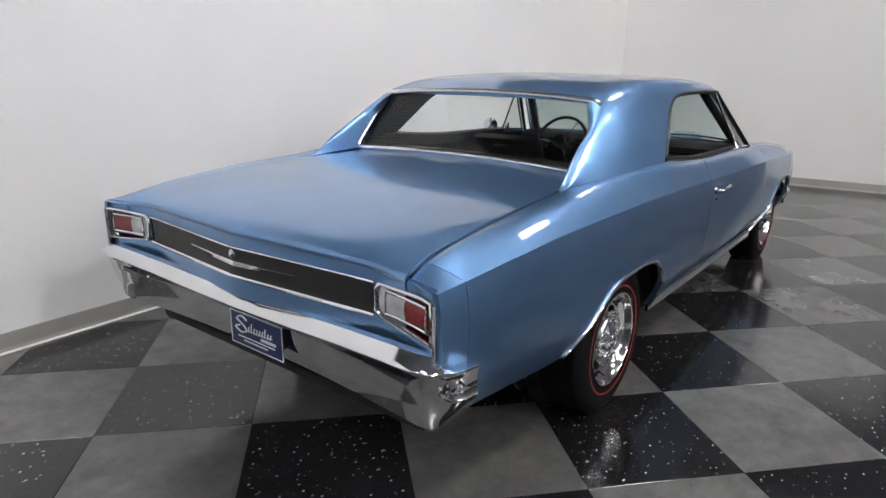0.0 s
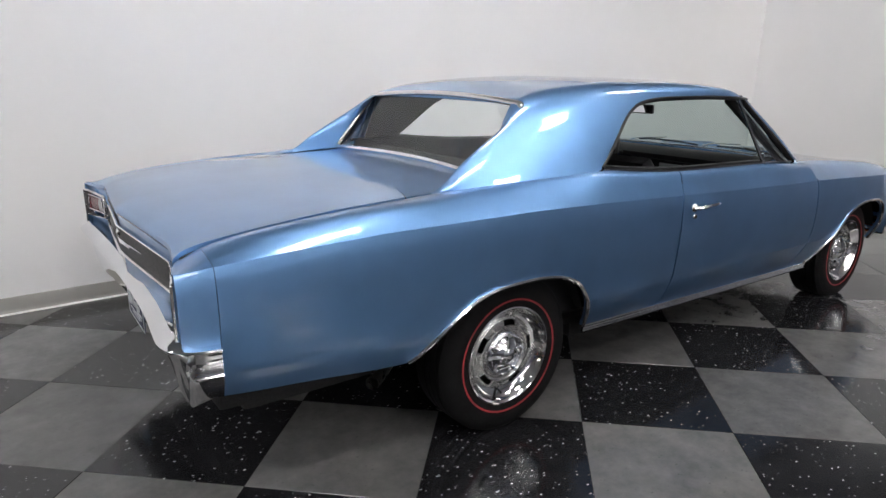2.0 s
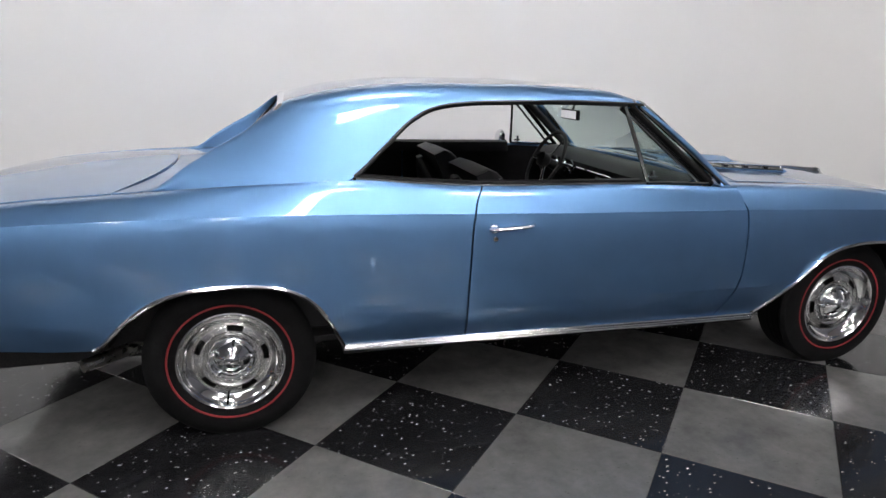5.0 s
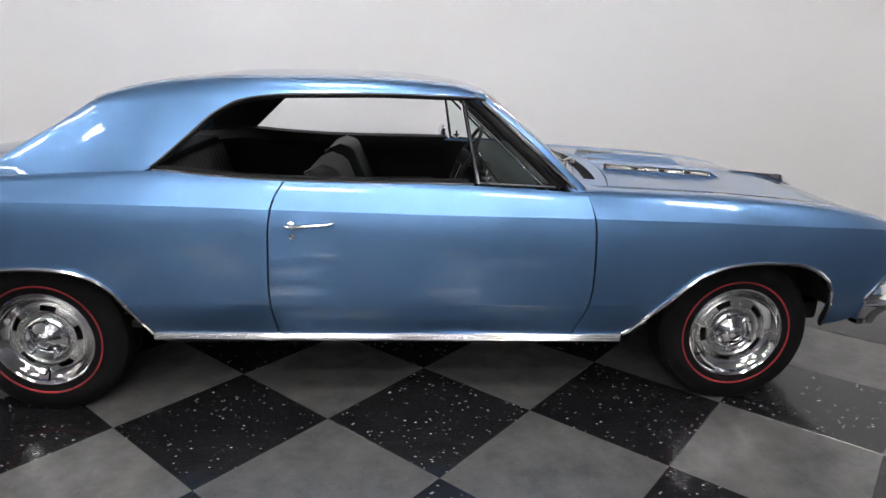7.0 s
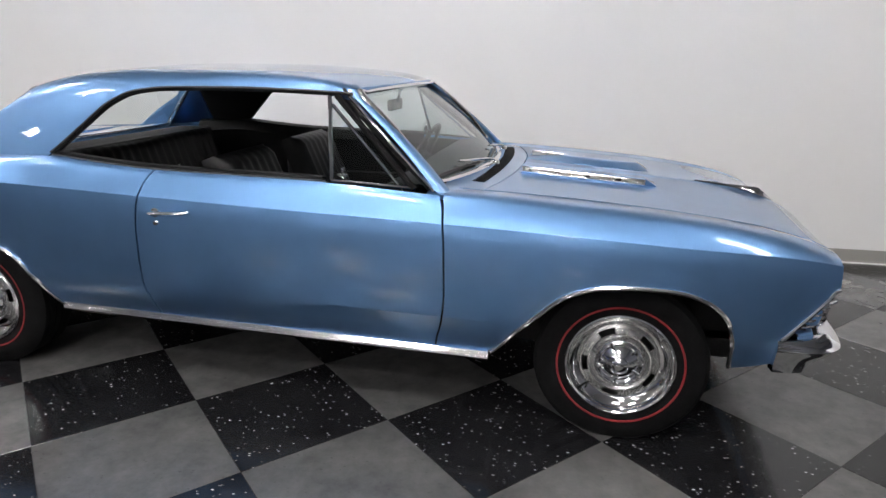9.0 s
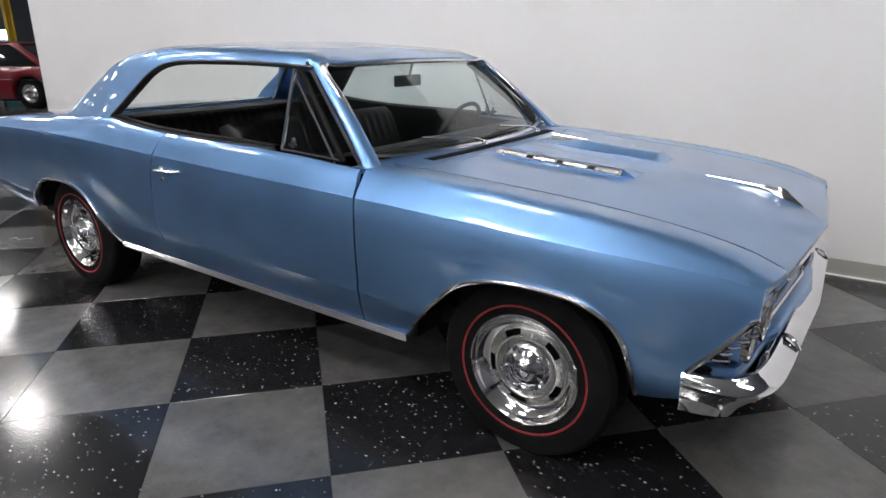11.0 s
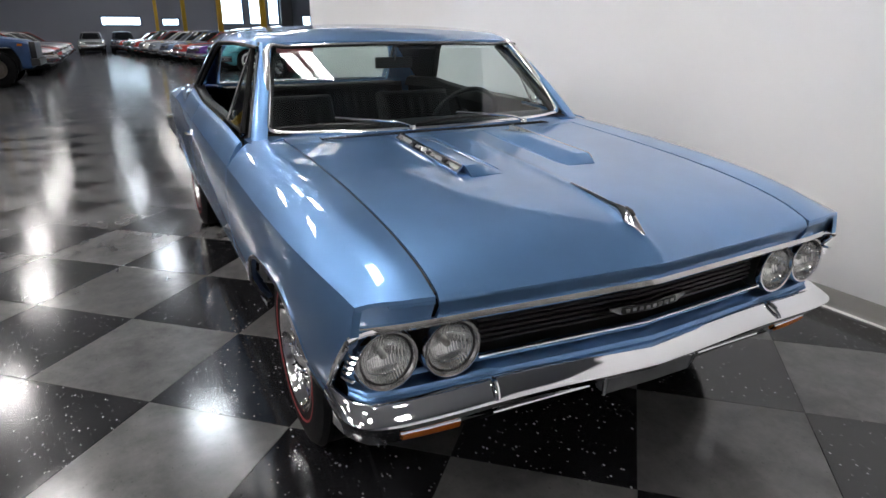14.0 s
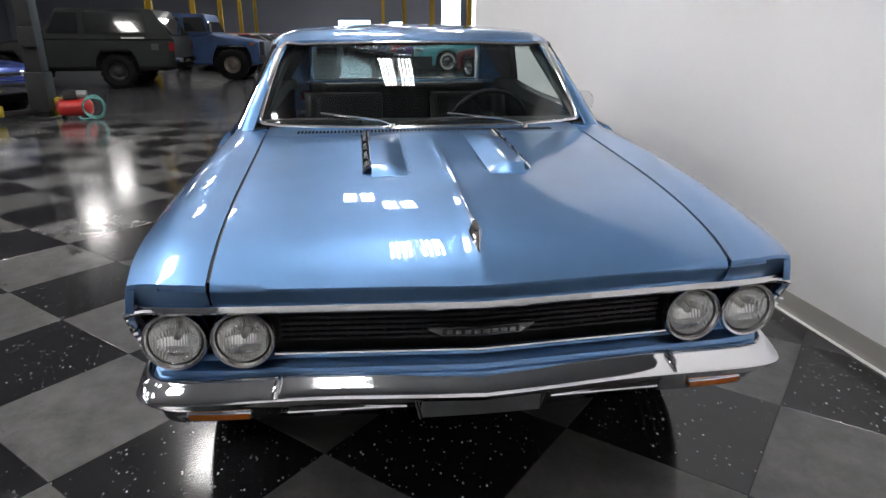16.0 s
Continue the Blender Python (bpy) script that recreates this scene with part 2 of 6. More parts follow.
def tile_mat(name, base, fleck, base_lo, amount, rough):
    m, nt, b = nodes_of(name)
    geo = nt.nodes.new("ShaderNodeNewGeometry").outputs["Position"]
    info = nt.nodes.new("ShaderNodeObjectInfo")
    cloud = noise_tex(nt, geo, 7.0, 5, 0.7)
    body = ramp(nt, cloud, [(0.3, base_lo), (0.7, base)])
    stretch = add(nt, "ShaderNodeMapping")
    stretch.inputs["Scale"].default_value = (1.0, 1.7, 1.0)
    stretch.inputs["Rotation"].default_value = (0, 0, 0.8)
    nt.links.new(geo, stretch.inputs["Vector"])
    vor = nt.nodes.new("ShaderNodeTexVoronoi")
    vor.inputs["Scale"].default_value = 34.0
    nt.links.new(stretch.outputs[0], vor.inputs["Vector"])
    spots = ramp(nt, vor.outputs["Distance"], [(0.15, (1, 1, 1)), (0.24, (0, 0, 0))])
    pick = ramp(nt, noise_tex(nt, geo, 26.0, 3, 0.7), [(0.51, (0, 0, 0)), (0.60, (1, 1, 1))])
    both = nt.nodes.new("ShaderNodeMath")
    both.operation = "MULTIPLY"
    nt.links.new(spots, both.inputs[0])
    nt.links.new(pick, both.inputs[1])
    amt = nt.nodes.new("ShaderNodeMath")
    amt.operation = "MULTIPLY"
    nt.links.new(both.outputs[0], amt.inputs[0])
    amt.inputs[1].default_value = amount
    mix = nt.nodes.new("ShaderNodeMix")
    mix.data_type = "RGBA"
    nt.links.new(amt.outputs[0], mix.inputs["Factor"])
    nt.links.new(body, mix.inputs["A"])
    mix.inputs["B"].default_value = (*fleck, 1)
    vary = nt.nodes.new("ShaderNodeHueSaturation")
    val = nt.nodes.new("ShaderNodeMapRange")
    nt.links.new(info.outputs["Random"], val.inputs["Value"])
    val.inputs["To Min"].default_value, val.inputs["To Max"].default_value = 0.86, 1.12
    nt.links.new(val.outputs[0], vary.inputs["Value"])
    nt.links.new(mix.outputs["Result"], vary.inputs["Color"])
    nt.links.new(vary.outputs[0], b.inputs["Base Color"])
    scuff = noise_tex(nt, geo, 3.5, 6, 0.75)
    nt.links.new(ramp(nt, scuff, [(0.3, (rough * 0.8,) * 3), (0.75, (rough * 1.4,) * 3)]), b.inputs["Roughness"])
    b.inputs["IOR"].default_value = 1.5
    bump(nt, b, noise_tex(nt, geo, 5.0, 3), 0.06, 0.01)
    return m


DARKTILE = tile_mat("black_flecked_tile", (0.016, 0.016, 0.018), (0.42, 0.42, 0.43), (0.009, 0.009, 0.010), 0.85, 0.13)
LIGHTTILE = tile_mat("grey_marbled_tile", (0.125, 0.123, 0.120), (0.045, 0.045, 0.045), (0.072, 0.072, 0.073), 0.5, 0.145)


def wall_paint(name, colour, rough=0.55):
    m, nt, b = nodes_of(name)
    geo = nt.nodes.new("ShaderNodeNewGeometry").outputs["Position"]
    nt.links.new(ramp(nt, noise_tex(nt, geo, 0.8, 5), [(0.3, tuple(c * 0.96 for c in colour)), (0.7, colour)]), b.inputs["Base Color"])
    b.inputs["Roughness"].default_value = rough
    bump(nt, b, noise_tex(nt, geo, 160.0, 3), 0.08, 0.001)
    return m


WALLPAINT = wall_paint("white_wall_paint", (0.80, 0.795, 0.80))
COVE = wall_paint("grey_cove_base", (0.27, 0.26, 0.245), 0.4)
HALLWALL = wall_paint("grey_hall_wall", (0.20, 0.205, 0.235), 0.7)
CEILING = wall_paint("grey_hall_ceiling", (0.62, 0.62, 0.63), 0.8)
# the highlight along the floor-edge bead is put into this white colour
BEAD = plain("floor_bead_highlight", (0.72, 0.71, 0.69), 0.4)


def concrete_mat():
    m, nt, b = nodes_of("polished_concrete")
    geo = nt.nodes.new("ShaderNodeNewGeometry").outputs["Position"]
    nt.links.new(ramp(nt, noise_tex(nt, geo, 0.9, 8, 0.7), [(0.3, (0.050, 0.050, 0.053)), (0.7, (0.085, 0.085, 0.090))]), b.inputs["Base Color"])
    nt.links.new(ramp(nt, noise_tex(nt, geo, 2.0, 6), [(0.3, (0.10,) * 3), (0.75, (0.24,) * 3)]), b.inputs["Roughness"])
    bump(nt, b, noise_tex(nt, geo, 3.0, 3), 0.05, 0.01)
    return m


CONCRETE = concrete_mat()
HALL = (-50.0, 9.0, -26.0, 22.0, 7.2)


def structure(name, bm, mat, label, category, smooth=30):
    return tagged(part(name, bm, mat, None, label, smooth), label, category, "", "structure")


floor = structure("floor", boxed(HALL[0], HALL[1], HALL[2], HALL[3], -0.2, -0.006), CONCRETE, "polished grey concrete showroom floor", "floor")


def slab(x0, x1, y0, y1, z0, z1):
    return boxed(x0, x1, y0, y1, z0, z1)


def side_y_at(x):
    """The long wall runs a little off the car's axis."""
    return WALL_Y + WALL_SLOPE * x


def upright_slab(a, b, n, thick, z1):
    """A wall between two places of the plan, thick along n."""
    bm = bmesh.new()
    lo = [bm.verts.new(v + Vector((0, 0, -0.006))) for v in (a, b, b + n * thick, a + n * thick)]
    hi = [bm.verts.new(v.co + Vector((0, 0, z1))) for v in lo]
    bm.faces.new(lo), bm.faces.new(hi)
    for k in range(4):
        bm.faces.new((lo[k], lo[(k + 1) % 4], hi[(k + 1) % 4], hi[k]))
    return bm


S0, S1 = Vector((WALL_END, side_y_at(WALL_END), 0)), CORNER
SN = Vector((-(S1 - S0).y, (S1 - S0).x, 0)).normalized()
A0, B0 = CORNER, Vector((5.47, -1.9, 0))
N0 = Vector((-(B0 - A0).y, (B0 - A0).x, 0)).normalized()
structure("wall_side", upright_slab(S0, S1 + (S1 - S0).normalized() * 0.2, SN, 0.16, 3.0), WALLPAINT, "plain white painted booth wall", "wall")
structure("wall_end", upright_slab(A0, B0, N0, 0.16, 3.0), WALLPAINT, "plain white painted end wall of the booth", "wall")

BASE_PROFILE = [(0.0, 0.0), (0.022, 0.0), (0.012, 0.012), (0.007, 0.03), (0.006, 0.095), (0.003, 0.102), (0.0, 0.102)]
structure("baseboard_side", sweep([S0 - SN * 0.002, S1 - SN * 0.002 - (S1 - S0).normalized() * 0.004], BASE_PROFILE), COVE, "grey vinyl cove baseboard", "baseboard")
structure("baseboard_end", sweep([A0 - N0 * 0.003 + Vector((0, -0.03, 0)), B0 - N0 * 0.003], BASE_PROFILE), COVE, "grey vinyl cove baseboard", "baseboard")
structure("trim_side", sweep([S0 - SN * 0.024 + Vector((0, 0, 0.001)), S1 - SN * 0.024 + Vector((-0.03, 0, 0.001))], [(0, 0), (0.010, 0), (0.006, 0.007), (0, 0.009)]), BEAD, "thin bead along the floor edge, coloured white for its highlight", "trim")

structure("ceiling", slab(HALL[0], HALL[1], HALL[2], HALL[3], HALL[4], HALL[4] + 0.2), CEILING, "grey hall ceiling", "ceiling")
structure("wall_east", slab(HALL[1], HALL[1] + 0.3, HALL[2], HALL[3], -0.2, HALL[4]), HALLWALL, "grey hall wall", "wall")
structure("wall_south", slab(HALL[0], HALL[1], HALL[2] - 0.3, HALL[2], -0.2, HALL[4]), HALLWALL, "grey hall wall", "wall")
structure("wall_north", slab(HALL[0], HALL[1], HALL[3], HALL[3] + 0.3, -0.2, HALL[4]), HALLWALL, "grey hall wall with tall windows", "wall")

# ---- ceiling lights ----
TUBE = glow("led_tube", (1.0, 0.97, 0.95), 83.0)
COOLTUBE = glow("cool_tube", (0.84, 0.92, 1.0), 64.0)
DIMTUBE = glow("old_tube", (1.0, 0.97, 0.96), 58.0)
HOUSING = plain("white_lamp_housing", (0.7, 0.7, 0.7), 0.4)


def make_light(at, lit):
    t = thing("high_bay_light", "white high-bay fitting with eight bright tubes", "ceiling light", "hall ceiling lights", at)
    bm = boxed(-0.62, 0.62, -0.32, 0.32, 0.03, 0.09, 0.01)
    part("housing", bm, HOUSING, t)
    for y in (-0.29, -0.22, -0.15, -0.08, 0.08, 0.15, 0.22, 0.29):
        part("tube", boxed(-0.58, 0.58, y - 0.013, y + 0.013, 0.0, 0.028, 0.008), lit, t)
    for x in (-0.5, 0.5):
        part("hanger", tube([(x, 0, 0.09), (x, 0, 1.2)], 0.006, 5), GREYMETAL, t)
    return t


LIGHT_Z = 6.0
first = make_light(pose(-1.0, -3.5, LIGHT_Z), TUBE)
dimmed = make_light(pose(-6.6, -3.2, LIGHT_Z), DIMTUBE)
for ly, xs in ((0.15, (-7.0,)), (-4.1, (1.8,)), (-4.4, (-11.3, -17.9)), (-4.8, (-23.4, -30.8, -38.2)), (1.7, (-24.3, -31.7)), (1.4, (-38.8,)), (1.15, (-44.7,)), (2.05, (-11.6, -17.5)), (4.0, (-17.4,)), (-7.2, (1.0, -2.8)), (-11.2, (1.0, -2.8, -23.0)), (-12.6, (-30.5,)), (-16.0, (-8.5, -5.5)), (-20.5, (-7.0,)), (-24.0, (-9.0,))):
    for lx in xs:
        copy_thing(first if lx > -5 else dimmed, pose(lx, ly, LIGHT_Z))
copy_thing(first, pose(-0.6, 0.0, LIGHT_Z))
cool = make_light(pose(-8.35, -0.62, LIGHT_Z), COOLTUBE)
for lx, ly in ((-18.7, -0.65), (-29.9, -1.2), (-41.8, -1.7)):
    copy_thing(cool, pose(lx, ly, LIGHT_Z))
for lx, ly in ((4.2, -0.55), (-3.4, -16.0), (1.6, -16.0), (-1.2, -20.5), (4.2, -20.5), (-3.8, -24.0), (1.8, -24.0)):
    copy_thing(dimmed, pose(lx, ly, LIGHT_Z))


# ---- the blue hardtop coupe: forward is +x, its kerb side faces -y ----
car = thing("coupe_car", "metallic blue two-door hardtop with chrome trim and redline tyres", "car")

YC = smooth_curve((-2.72, 0.876), (-2.5, 0.898), (-2.0, 0.918), (-1.46, 0.931), (-0.4, 0.937), (0.5, 0.940), (1.2, 0.938), (1.7, 0.926), (2.0, 0.902), (2.16, 0.875))
ZC = smooth_curve((-2.72, 0.874), (-2.4, 0.898), (-2.0, 0.914), (-1.5, 0.916), (-1.08, 0.908), (-0.49, 0.886), (0.207, 0.863), (0.77, 0.847), (1.11, 0.835), (1.585, 0.812), (2.0, 0.790), (2.10, 0.778), (2.16, 0.766))
LOW = smooth_curve((-2.7, 0.588), (-2.4, 0.563), (-1.95, 0.530), (-1.0, 0.500), (0.0, 0.488), (1.0, 0.480), (2.0, 0.475))


def TUCK(z, x):
    """How far the side stands in from its shoulder line: a nearly flat flank, a crease near the sill, then a tuck under."""
    d = LOW(x) - z
    under = float(np.interp(d, (-0.05, 0.0, 0.008, 0.09, 0.16, 0.30), (0.0, 0.0, 0.0025, 0.038, 0.080, 0.150)))
    k = min(max((ZC(x) - z) / (ZC(x) - LOW(x)), 0.0), 1.0)
    return under - 0.052 * k * (1 - k) - 0.005 * (1 - math.exp(-max(ZC(x) - z, 0.0) / 0.035)) * (1 - k)


ZL = smooth_curve((-2.75, 0.53), (-2.58, 0.475), (-2.3, 0.452), (-1.945, 0.420), (-1.93, 0.424), (-1.86, 0.490), (-1.795, 0.552), (-1.688, 0.619), (-1.57, 0.648), (-1.43, 0.654),
                  (-1.29, 0.641), (-1.19, 0.604), (-1.132, 0.556), (-1.078, 0.472), (-1.034, 0.372), (-1.020, 0.342), (-1.0, 0.338), (0.0, 0.325), (0.95, 0.309), (0.962, 0.313),
                  (1.052, 0.419), (1.161, 0.532), (1.249, 0.606), (1.387, 0.650), (1.494, 0.657), (1.628, 0.651), (1.731, 0.621), (1.802, 0.560), (1.832, 0.480), (1.842, 0.400), (1.848, 0.345), (1.90, 0.352), (2.0, 0.385))
YT = smooth_curve((-2.72, 0.752), (-2.55, 0.758), (-2.4, 0.757), (-2.1, 0.745), (-1.73, 0.722), (-1.45, 0.782), (-1.2, 0.826), (-0.98, 0.850), (-0.75, 0.858), (-0.45, 0.866), (0.77, 0.868))
ZT = smooth_curve((-2.72, 0.862), (-2.66, 0.880), (-2.55, 0.917), (-2.4, 0.942), (-2.1, 0.966), (-1.73, 0.981), (-1.45, 1.001), (-1.2, 1.014), (-0.98, 1.022), (-0.75, 1.002), (-0.45, 0.982), (0.3, 0.966), (0.77, 0.938))
YT_F = smooth_curve((0.70, 0.708), (0.9, 0.704), (1.2, 0.693), (1.6, 0.687), (1.9, 0.685), (2.1, 0.684), (2.2, 0.684))
ZT_F = smooth_curve((0.70, 0.942), (0.9, 0.934), (1.2, 0.917), (1.6, 0.887), (1.9, 0.850), (2.06, 0.817), (2.14, 0.790), (2.2, 0.762))
DOOR_R = smooth_curve((0.30, 0.008), (0.37, 0.005), (0.53, -0.006), (0.70, 0.0), (0.816, 0.007), (0.928, 0.031), (0.99, 0.067))
DOOR_F = smooth_curve((0.30, -0.050), (0.37, -0.033), (0.452, -0.008), (0.576, 0.007), (0.745, 0.005), (0.885, -0.008), (0.949, -0.029))
XR, XF = -0.513, 0.785


def lip_x(y):
    """The front edge of bonnet and wings in plan: a shallow vee."""
    y = abs(y)
    return 2.238 - 0.052 * (y / 0.68) if y < 0.68 else 2.186 - 0.032 * ((y - 0.68) / 0.20) ** 1.5


def boot_lip_x(y):
    y = abs(y)
    return -2.684 + 0.048 * min(1, y / 0.60) - (0.0 if y < 0.60 else 0.044 * ((y - 0.60) / 0.26) ** 1.6)


def nose_x(z, y):
    if z >= 0.69:
        return lip_x(y)
    return lerp(1.985, lip_x(y) - 0.006, max(0.0, (z - 0.48) / 0.21))


def stations(a, b):
    xs = set(np.round(np.linspace(a, b, max(3, int((b - a) / 0.03) + 1)), 5))
    for lo, hi in ((-1.10, -1.0), (-2.0, -1.9), (1.78, 1.86), (0.94, 0.98)):
        xs |= {round(x, 5) for x in np.arange(lo, hi, 0.006) if a < x < b}
    return sorted(float(x) for x in xs)


def shoulder(x, yt, zt):
    """From the crease up a leaning flank, over a soft ridge, to the panel's inner edge."""
    y0, z0 = YC(x), ZC(x)
    dy, dz = y0 - yt, zt - z0
    w = min(1.0, max(0.0, (dy - 0.085) / 0.10))
    c = (lerp(y0 - 0.62 * dy, y0 - 0.108, w), lerp(z0 + 0.80 * dz, zt + 0.006 * min(max(dz / 0.03, 0.0), 1.0), w))
    m = ((y0 + c[0]) / 2 + 0.008 * w, (z0 + c[1]) / 2 + 0.010 * w)
    a, b = bez((y0, z0), m, c, 8)[6], (lerp(c[0], yt, 0.42), lerp(c[1], zt, 0.42) + 0.002)
    out = bez((y0, z0), m, c, 8)[1:6]
    out += bez(a, c, b, 6)
    return out + [(lerp(b[0], yt, k / 3), lerp(b[1], zt, k / 3)) for k in (1, 2, 3)]


def side_rows(a, b, s, yt, zt, rear=None, front=None, nose=False, floor_z=0.0, tail=False):
    rows = []
    for x in stations(a, b):
        row = []
        wr = max(0.0, 1 - (x - a) / 0.3) if rear else 0.0
        wf = max(0.0, 1 - (b - x) / 0.3) if front else 0.0
        wn = max(0.0, (x - 1.87) / (b - 1.87)) if nose else 0.0

        def put(z, y_of):
            xx = x
            if rear:
                xx += wr * rear(z)
            if front:
                xx += wf * front(z)
            row.append(Vector((xx, s * y_of, z)))

        zl, zc = max(ZL(x), floor_z), ZC(x)
        for k in range(17):
            z = lerp(zl, zc, k / 16)
            xx = x
            if nose:
                xx = x + wn * (nose_x(z, 0.868) - b)
                z = lerp(zl, ZC(xx), k / 16)
            if rear:
                xx += wr * rear(z)
            if front:
                xx += wf * front(z)
            row.append(Vector((xx, s * (YC(xx) - TUCK(z, xx)), z)))
        xe = x + wn * (2.185 - b) if nose else x
        wt = (b - x) / (b - a) if tail else 0.0
        for y, z in shoulder(xe, yt(xe), zt(xe)):
            xx = x
            if nose:
                xx = x + wn * (lip_x(y) - b)
            if tail:
                xx = x + wt * (boot_lip_x(y) - boot_lip_x(0.876))
            if rear:
                xx += wr * rear(z)
            if front:
                xx += wf * front(z)
            row.append(Vector((xx, s * y, z)))
        rows.append(row)
    return rows


def inward(s):
    return lambda co: (0.0, 0.0, -1.0) if co.z > 0.93 or (abs(co.y) < 0.80 and co.z > 0.72) else (0.0, -s, -0.1 if co.z > 0.6 else 0.3)


for s, side in ((-1, "kerb"), (1, "driver")):
    part("quarter_panel", sheet(side_rows(-2.578, XR - 0.0035, s, YT, ZT, front=DOOR_R), 0.02, inward(s)), BLUE, car, "", 13)
    part("quarter_end_cap", sheet(side_rows(-2.682, -2.5797, s, YT, ZT, floor_z=0.655, tail=True), 0.02, inward(s)), BLUE, car, "", 13)
    door = part("door", sheet(side_rows(XR + 0.0035, XF - 0.0035, s, YT, ZT, rear=DOOR_R, front=DOOR_F), 0.02, inward(s)), BLUE, car, "", 13)
    wing = side_rows(XF + 0.0035, 1.985, s, YT_F, ZT_F, rear=DOOR_F, nose=True)
    bm = sheet(wing, 0.02, inward(s))
    edge = [p.copy() for p in wing[-1][16:]]
    add_grid(bm, [edge, [p + Vector((0.001, 0, -0.010)) for p in edge], [Vector((p.x - 0.026, p.y, 0.704)) for p in edge]])
    part("front_wing", bm, BLUE, car, "", 13)

    # brightwork along the side
    arch_r = [(x, s * (YC(x) - TUCK(ZL(x), x) + 0.004), ZL(x) + 0.002) for x in np.concatenate([np.linspace(-1.94, -1.12, 46), np.linspace(-1.115, -1.022, 20)])]
    part("wheel_arch_molding", tube(arch_r, 0.0085, 6), BRIGHT, car, "chrome wheel arch molding")
    arch_f = [(x, s * (YC(x) - TUCK(ZL(x), x) + 0.004), ZL(x) + 0.002) for x in np.concatenate([np.linspace(0.965, 1.78, 42), np.linspace(1.785, 1.848, 22)])]
    part("wheel_arch_molding", tube(arch_f, 0.0085, 6), BRIGHT, car, "chrome wheel arch molding")
    path = [(x, s * (YC(x) - 0.086), 0.347 - 0.0185 * (x + 1.02)) for x in np.linspace(-1.022, 0.955, 40)]
    prof = [(0, 0.004), (0.012, 0.004), (0.017, -0.001), (0.010, -0.008), (0.016, -0.014), (0.010, -0.020), (0.015, -0.026), (0.010, -0.034), (0, -0.038)]
    prof = [(o if s < 0 else -o, u) for o, u in prof]
    part("rocker_molding", sweep(path, prof), BRIGHT, car, "ribbed chrome rocker molding", 25)
    belt = [(x, s * (YT(x) - 0.004), ZT(x) + 0.004) for x in np.linspace(-0.955, 0.30, 40)]
    part("belt_molding", tube(belt, 0.0065, 6), CHROME, car, "thin chrome belt molding")

    # door furniture
    hx, hy, hz = -0.405, YC(-0.4) + 0.013, 0.828
    bm = bmesh.new()
    grip = spline([(hx - 0.03, s * (hy + 0.006), hz - 0.003), (hx, s * (hy + 0.03), hz), (hx + 0.06, s * (hy + 0.034), hz + 0.004), (hx + 0.12, s * (hy + 0.030), hz + 0.006), (hx + 0.15, s * (hy + 0.008), hz + 0.008)], 5)
    tube(grip, [0.016 - 0.0003 * i for i in range(len(grip))], 10, flat=0.62, bm=bm)
    handle = part("door_handle", bm, CHROME, door, "chrome pull handle")
    bm = revolve([(0.0, 0.014), (0.012, 0.013), (0.019, 0.006), (0.021, 0.0)], Matrix.Translation((hx - 0.012, s * (hy - 0.004), hz - 0.005)) @ Matrix.Scale(1 if s > 0 else -1, 4, (0, 1, 0)), 24)
    part("push_button", bm, CHROME, door, "round chrome push button")
    bm = revolve([(0.0, 0.008), (0.010, 0.007), (0.013, 0.0)], Matrix.Translation((hx - 0.008, s * (YC(-0.4) + 0.012), 0.782)) @ Matrix.Scale(1 if s > 0 else -1, 4, (0, 1, 0)), 20)
    part("key_lock", bm, CHROME, door, "small round chrome lock")
    bm = sheet([[Vector((x, s * (0.845 - 0.03 * k / 6), lerp(0.36, ZT(x) - 0.012, k / 6))) for k in range(7)] for x in np.linspace(-0.44, 0.72, 12)], 0.02, lambda co, s=s: (0, s, 0))
    part("door_card", bm, VINYL, door, "black vinyl door card")
    part("armrest", boxed(-0.25, 0.2, s * 0.76, s * 0.82, 0.66, 0.72, 0.015), VINYL, door)
    part("lock_knob", tube([(-0.36, s * 0.83, 0.975), (-0.36, s * 0.83, 1.005)], 0.005, 8), CHROME, door, "chrome lock knob")
    part("sill_trim", sheet([[Vector((x, s * (YT(x) - d), ZT(x) + h)) for d, h in ((0.0085, 0.004), (0.011, 0.019), (0.030, 0.023), (0.060, 0.010), (0.080, -0.05))] for x in np.linspace(-1.28, 0.28, 30)]), VINYL, car, "black vinyl window sill")
    # inner quarter trim
    part("quarter_trim", sheet([[Vector((x, s * (YT(x) - 0.02 - 0.02 * k / 5), lerp(0.42, ZT(x) - 0.01, k / 5))) for k in range(6)] for x in np.linspace(-1.30, -0.45, 12)], 0.02, lambda co, s=s: (0, s, 0)), VINYL, car)


# ---- bonnet, boot lid, cowl ----
def ws_base_x(y):
    return 0.842 - 0.165 * (y / 0.75) ** 2


def bonnet_back_x(y):
    return 1.00 - 0.10 * (abs(y) / 0.70) ** 2


HOOD_C = smooth_curve((0.0, 0.948), (0.16, 0.930), (0.485, 0.901), (0.727, 0.872), (0.856, 0.840), (0.92, 0.810), (0.97, 0.780), (1.0, 0.756))


